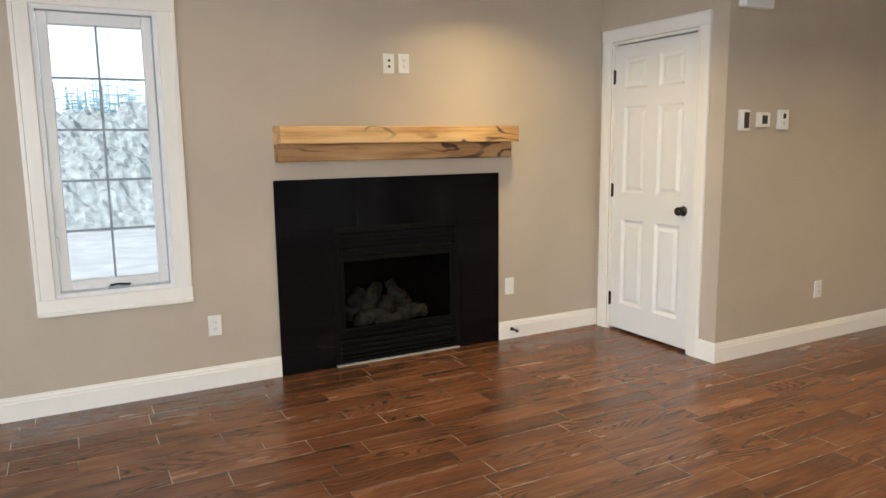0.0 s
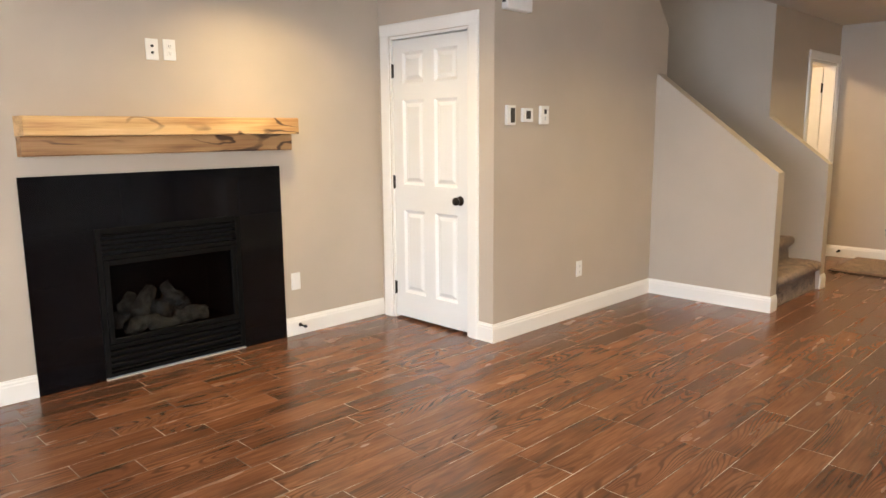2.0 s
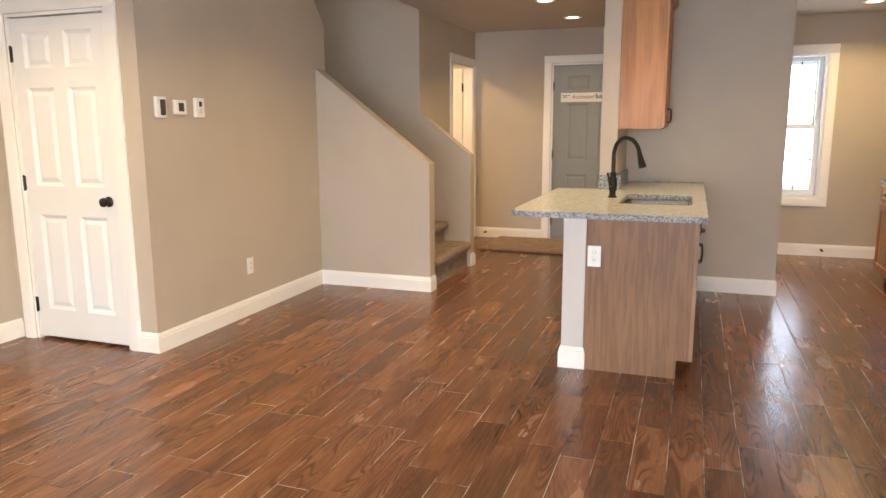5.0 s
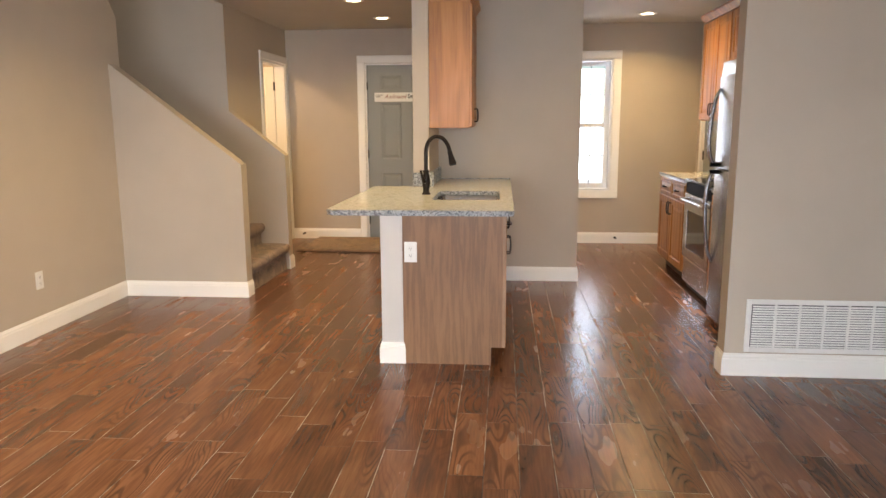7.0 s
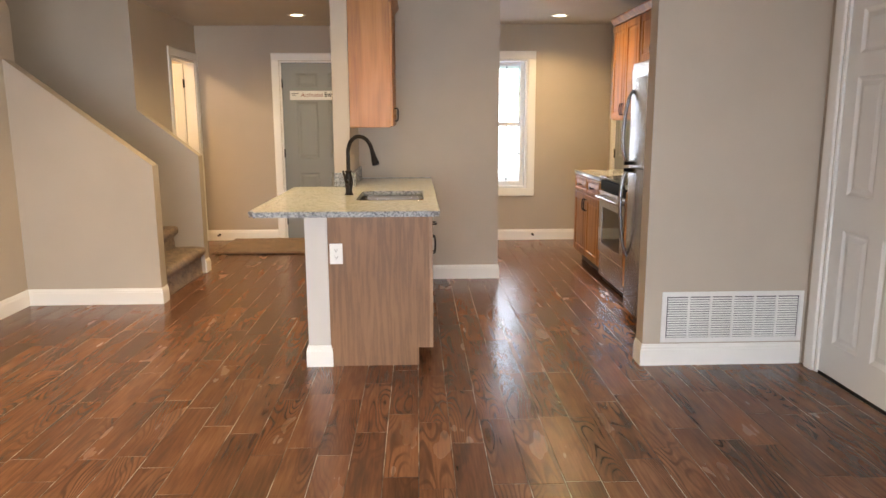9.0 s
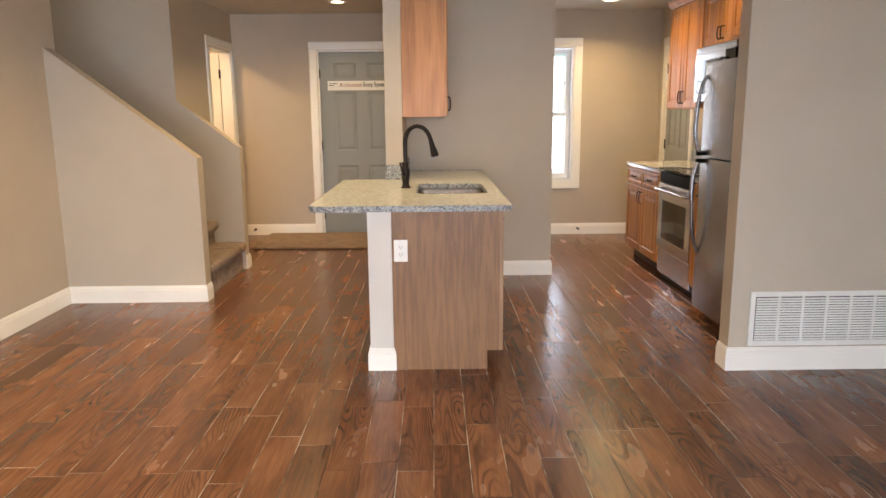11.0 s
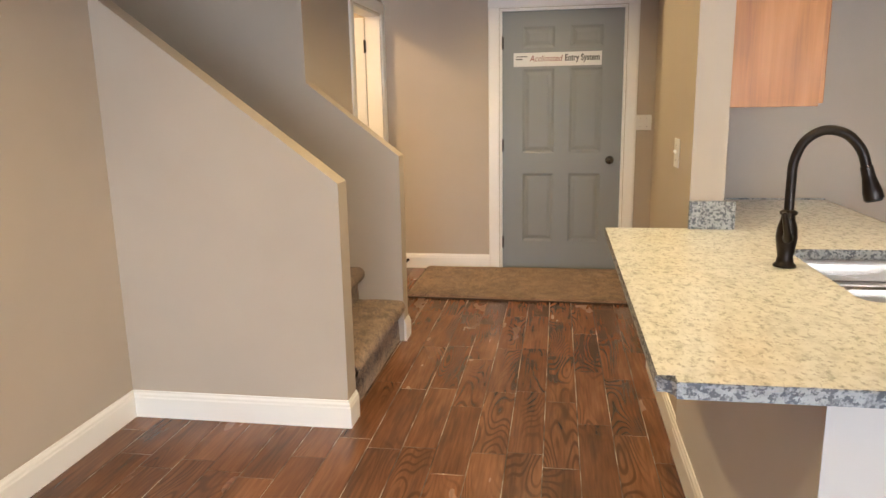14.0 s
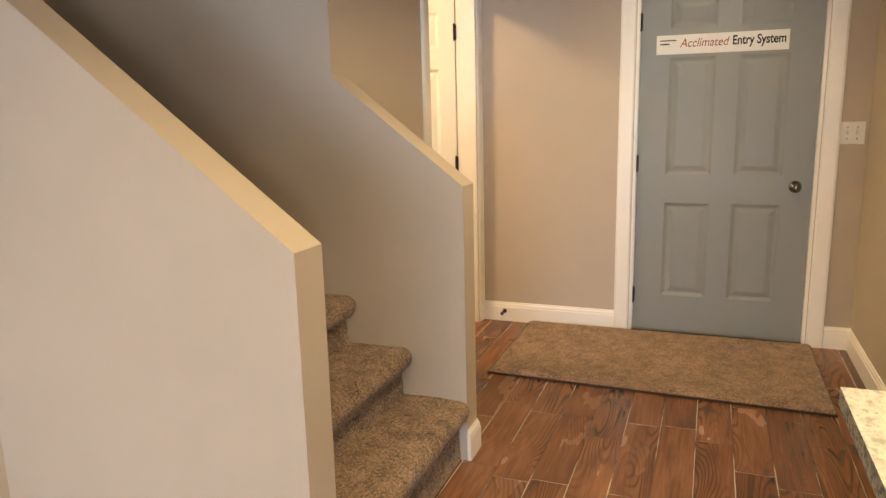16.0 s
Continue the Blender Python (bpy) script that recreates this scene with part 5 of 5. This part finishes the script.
def fridge():
    f = thing("refrigerator", (2.45, 5.05, 0), "stainless top-freezer refrigerator with long bowed handles", "refrigerator")
    y0, y1, zt, zs = 4.705, 5.395, 1.665, 1.068
    part("cabinet", B(2.150, XE - 0.03, y0 + 0.004, y1 - 0.004, 0.03, zt - 0.012, r=0.006), GREYCASE, f, "grey enamelled sides")
    part("base_grille", B(2.165, 2.20, y0 + 0.01, y1 - 0.01, 0.008, 0.055), SLOT, f)
    for nm, a, b in (("refrigerator_door", 0.065, zs - 0.005), ("freezer_door", zs + 0.005, zt)):
        pts = [(2.148, y0), (2.100, y0)]
        n = 10
        pts += [(2.094 - 0.014 * math.sin(math.pi * i / n), y0 + 0.006 + (y1 - y0 - 0.012) * i / n) for i in range(n + 1)]
        pts += [(2.100, y1), (2.148, y1)]
        d = part(nm, P(pts, a, b, "z"), STEEL_V, f)
        hy = y1 - 0.055
        if nm == "freezer_door":
            zs_ = [(2.092, zs + 0.03), (2.055, zs + 0.045), (2.030, zs + 0.16), (2.038, zs + 0.33), (2.060, zs + 0.46), (2.092, zs + 0.52)]
        else:
            zs_ = [(2.092, zs - 0.03), (2.055, zs - 0.045), (2.030, zs - 0.18), (2.036, zs - 0.38), (2.058, zs - 0.55), (2.092, zs - 0.64)]
        part("handle", tube([(x, hy, z) for x, z in zs_], [0.012, 0.013, 0.014, 0.013, 0.012, 0.011], 10, 6), STEEL_V, d, smooth=True)
        k = 0.022 if nm == "freezer_door" else -0.022
        part("handle_foot", B(2.045, 2.094, hy - 0.014, hy + 0.014, zs + k - 0.012, zs + k + 0.012, r=0.004), BLACKMETAL, d, "black handle foot")
    part("hinge_cover", B(2.11, 2.19, y0 + 0.02, y0 + 0.10, zt - 0.011, zt + 0.012, r=0.004), GREYCASE, f)
    for yy in (y0 + 0.05, y1 - 0.05):
        part("foot", cyl(bmesh.new(), (2.22, yy, 0.015), 0.016, 0.016, 0.03, seg=10), SLOT, f)
        part("foot", cyl(bmesh.new(), (2.70, yy, 0.015), 0.016, 0.016, 0.03, seg=10), SLOT, f)


kitchen_range()
microwave()
fridge()
wall_cabinet(XE - 0.003, 2.50, 6.512, 7.33, 1.385, 2.26, "honey maple wall cabinet with two raised-panel doors", 2)
wall_cabinet(XE - 0.003, 2.50, 5.75, 6.508, 1.853, 2.26, "short maple cabinet above the microwave", 2)
wall_cabinet(XE - 0.003, 2.40, 4.70, 5.745, 1.853, 2.26, "short maple cabinet above the refrigerator", 2)
door_stop("y", -1, 8.65, 1.955)


# ---- entry hall ----
def rug():
    bm = bmesh.new()
    nx, ny = 150, 84
    x0, x1, y0, y1 = -1.565, 0.035, 7.872, 8.775
    rows = []
    for i in range(nx + 1):
        row = []
        for j in range(ny + 1):
            u, v = i / nx, j / ny
            x = x0 + (x1 - x0) * u + 0.003 * noise.noise(Vector((v * 9, u * 3, 1)))
            y = y0 - 0.045 * u * (1 - v) + (y1 - y0) * v + 0.003 * noise.noise(Vector((u * 11, v * 3, 5)))
            edge = min(u, 1 - u) * nx, min(v, 1 - v) * ny
            z = 0.027 if min(edge) > 1 else 0.019 if min(edge) > 0.5 else 0.011
            s = Vector((x, y, 0))
            z += (0.002 * noise.noise(s * 60) + 0.002 * noise.noise(s * 8)) * (min(edge) > 0.5)
            row.append(bm.verts.new((x, y, z)))
        rows.append(row)
    for a, b in zip(rows, rows[1:]):
        for j in range(ny):
            bm.faces.new((a[j], b[j], b[j + 1], a[j + 1]))
    ob = thing("door_mat", (-0.76, 8.3, 0))
    part("carpet_top", bm, RUGPILE, ob, smooth=True)
    e = 0.004
    # Backing juts out a little; its dark colour paints the rug's edge shadow.
    part("backing", P([(x0 - e, y0 - e), (x1 + e, y0 - 0.045 - e), (x1 + e, y1 + e), (x0 - e, y1 + e)], 0.001, 0.0125, "z"), BACKING_SHADE, ob, "rug backing edge with its shadow put into the colour")
    tagged(ob, "brown mottled carpet remnant laid before the entry door", "rug")


rug()
door_stop("y", -1, 8.80, -1.735)
plate("light_switch", "y", -1, 8.80, 0.153, 1.187, "white double toggle switch beside the entry door", "toggle", w=0.118, cat="light switch", group="light switches")


def words(text, name, size, at, material, parent, shear=0.0, width=None, bold=0.0):
    cu = bpy.data.curves.new(name, "FONT")
    cu.body, cu.size, cu.shear, cu.offset, cu.extrude = text, size, shear, bold, 0.0003
    cu.align_x = "LEFT"
    tmp = new(name, cu)
    bpy.context.view_layer.update()
    me = bpy.data.meshes.new_from_object(tmp.evaluated_get(bpy.context.evaluated_depsgraph_get()))
    bpy.data.objects.remove(tmp)
    me.materials.append(material)
    ob = new(name, me)
    ob.parent = parent
    xs = [v.co.x for v in me.vertices]
    k = width / (max(xs) - min(xs)) if width else 1.0
    ob.matrix_basis = Matrix.Translation(Vector(at)) @ pose(0, 0, 0, 90, 0, 0) @ Matrix.Diagonal((k, 1, 1, 1))
    return ob


st = thing("door_sticker", (-0.85, 8.818, 1.62), "white paper label strip stuck across the grey door", "sticker")
part("paper", B(-0.850, -0.174, 8.8165, 8.8185, 1.628, 1.732), PAPER, st)
words("Acclimated", "lettering", 0.066, (0.125, -0.0022, 0.045), REDINK, st, 0.25, 0.255)
words("Entry System", "lettering", 0.068, (0.395, -0.0022, 0.047), INK, st, 0.0, 0.262, 0.0016)
bm = bmesh.new()
box(bm, -0.832, -0.745, 8.8155, 8.8168, 1.700, 1.706)
box(bm, -0.832, -0.780, 8.8155, 8.8168, 1.680, 1.687)
part("small_print", bm, INK, st)

# ---- outdoors ----
bm = bmesh.new()
N = 48
ring0 = [bm.verts.new((0, 0, -0.45))]
rings = []
for r in (6, 14, 30, 60, 140, 400, 1500):
    rings.append([bm.verts.new((r * math.cos(2 * math.pi * i / N), r * math.sin(2 * math.pi * i / N), -0.45 + (0.08 * noise.noise(Vector((i, r, 0))) if r < 100 else 0))) for i in range(N)])
for i in range(N):
    bm.faces.new((ring0[0], rings[0][i], rings[0][(i + 1) % N]))
    for a, b in zip(rings, rings[1:]):
        bm.faces.new((a[i], b[i], b[(i + 1) % N], a[(i + 1) % N]))
solid("ground", bm, SAND, "pale bare sandy building lot", "ground")


def mound():
    bm = bmesh.new()
    n = 230
    rows = []
    for i in range(n + 1):
        row = []
        for j in range(n + 1):
            x, y = -30 + 15 * i / n, -9 + 22 * j / n
            d = math.hypot((x + 22) / 6.0, (y - 2.8) / 8.5)
            h = 2.9 * max(0.0, 1 - d * d) ** 0.9
            s = Vector((x, y, 0))
            lump = 0.45 * noise.noise(s * 0.55) + 0.26 * noise.noise(s * 1.7) + 0.20 * noise.noise(s * 3.9) + 0.13 * noise.noise(s * 8.0)
            row.append(bm.verts.new((x, y, -0.62 + h + lump * min(1, h))))
        rows.append(row)
    for a, b in zip(rows, rows[1:]):
        for j in range(n):
            bm.faces.new((a[j], b[j], b[j + 1], a[j + 1]))
    ob = part("sand_mound", bm, CLODS)
    tagged(ob, "large pale mound of excavated sand outdoors", "sand pile")


mound()


def far_woods():
    rnd = random.Random(4)
    bm = bmesh.new()
    for k in range(420):
        a = radians(rnd.uniform(160, 196))
        r = rnd.uniform(70, 100)
        x, y, h = r * math.cos(a), r * math.sin(a), rnd.uniform(4.5, 8.5)
        cyl(bm, (x, y, h * 0.5), 0.16, 0.04, h, seg=5)
        for t in range(9):
            z = h * (0.15 + 0.85 * t / 9)
            w = (1.0 - t / 10) * rnd.uniform(0.9, 2.0)
            for b in range(6):
                ang = rnd.uniform(0, 6.283)
                p = Vector((x, y, z))
                d = Vector((math.cos(ang), math.sin(ang), -0.25)) * w
                side = Vector((-d.y, d.x, 0)).normalized() * 0.45
                bm.faces.new([bm.verts.new(p), bm.verts.new(p + d * 0.6 + side), bm.verts.new(p + d), bm.verts.new(p + d * 0.6 - side)])
    solid("far_woods", bm, NEEDLES, "distant woods with pale haze put into their colour", "trees", "stuff")


far_woods()
# Added glowing sheet that whitens the sky behind the woods.
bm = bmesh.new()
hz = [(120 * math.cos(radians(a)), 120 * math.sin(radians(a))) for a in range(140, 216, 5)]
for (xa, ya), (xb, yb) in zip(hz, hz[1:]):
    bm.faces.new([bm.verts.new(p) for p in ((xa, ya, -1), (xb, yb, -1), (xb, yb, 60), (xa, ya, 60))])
solid("backdrop", bm, SKY_GLOW, "glowing white sheet standing in for the bright sky", "backdrop")

# ---- floor: wood-look tiles on a grout bed ----
floor = solid("floor", B(XW, XE, YS, 8.80, -0.06, -0.0012), GROUT, "brown wood-look plank tile floor with pale grout", "floor")
BASE[floor] = Vector()
TW, TL, GAP = 0.1425, 0.606, 0.0031


def plank_geometry(w, l):
    b, hw, hl = 0.0016, w / 2, l / 2
    ring = lambda d, z: [(-hw + d, -hl + d, z), (hw - d, -hl + d, z), (hw - d, hl - d, z), (-hw + d, hl - d, z)]
    vs = ring(0, -0.009) + ring(0, -0.0012) + ring(b, 0.0)
    fs = [(8, 9, 10, 11)]
    for k in (0, 4):
        fs += [(k + i, k + (i + 1) % 4, k + 4 + (i + 1) % 4, k + 4 + i) for i in range(4)]
    return vs, fs


vs, fs = plank_geometry(TW - GAP, TL - GAP)
full = bpy.data.meshes.new("plank")
full.from_pydata(vs, [], fs)
full.materials.append(PLANK)
rnd = random.Random(11)
rest_v, rest_f = [], []
x = XW - 0.05 + 0.0925
while x - TW / 2 < XE:
    off = rnd.choice((0.0, 0.2, 0.33, 0.5, 0.66, 0.8)) * TL + rnd.uniform(-0.02, 0.02)
    y = YS - off + TL / 2
    while y - TL / 2 < 8.8:
        cx0, cx1 = max(x - TW / 2, XW), min(x + TW / 2, XE)
        cy0, cy1 = max(y - TL / 2, YS), min(y + TL / 2, 8.8)
        z = rnd.uniform(-0.0005, 0.0004)
        whole = cx1 - cx0 > TW - 1e-4 and cy1 - cy0 > TL - 1e-4
        if whole and -2.40 < x < 1.42 and 1.55 < y < 8.0:
            ob = new("plank", full)
            ob.location = (x, y, z)
            ob.parent = floor
        elif cx1 - cx0 > 0.01 and cy1 - cy0 > 0.01:
            pv, pf = plank_geometry(cx1 - cx0 - GAP, cy1 - cy0 - GAP)
            k = len(rest_v)
            rest_v += [(a + (cx0 + cx1) / 2, b + (cy0 + cy1) / 2, c + z) for a, b, c in pv]
            rest_f += [tuple(i + k for i in f) for f in pf]
        y += TL
    x += TW
me = bpy.data.meshes.new("planks")
me.from_pydata(rest_v, [], rest_f)
me.materials.append(PLANKS)
ob = new("planks", me)
ob.parent = floor
tagged(ob, "joined brown wood-look floor tiles", kind="stuff")
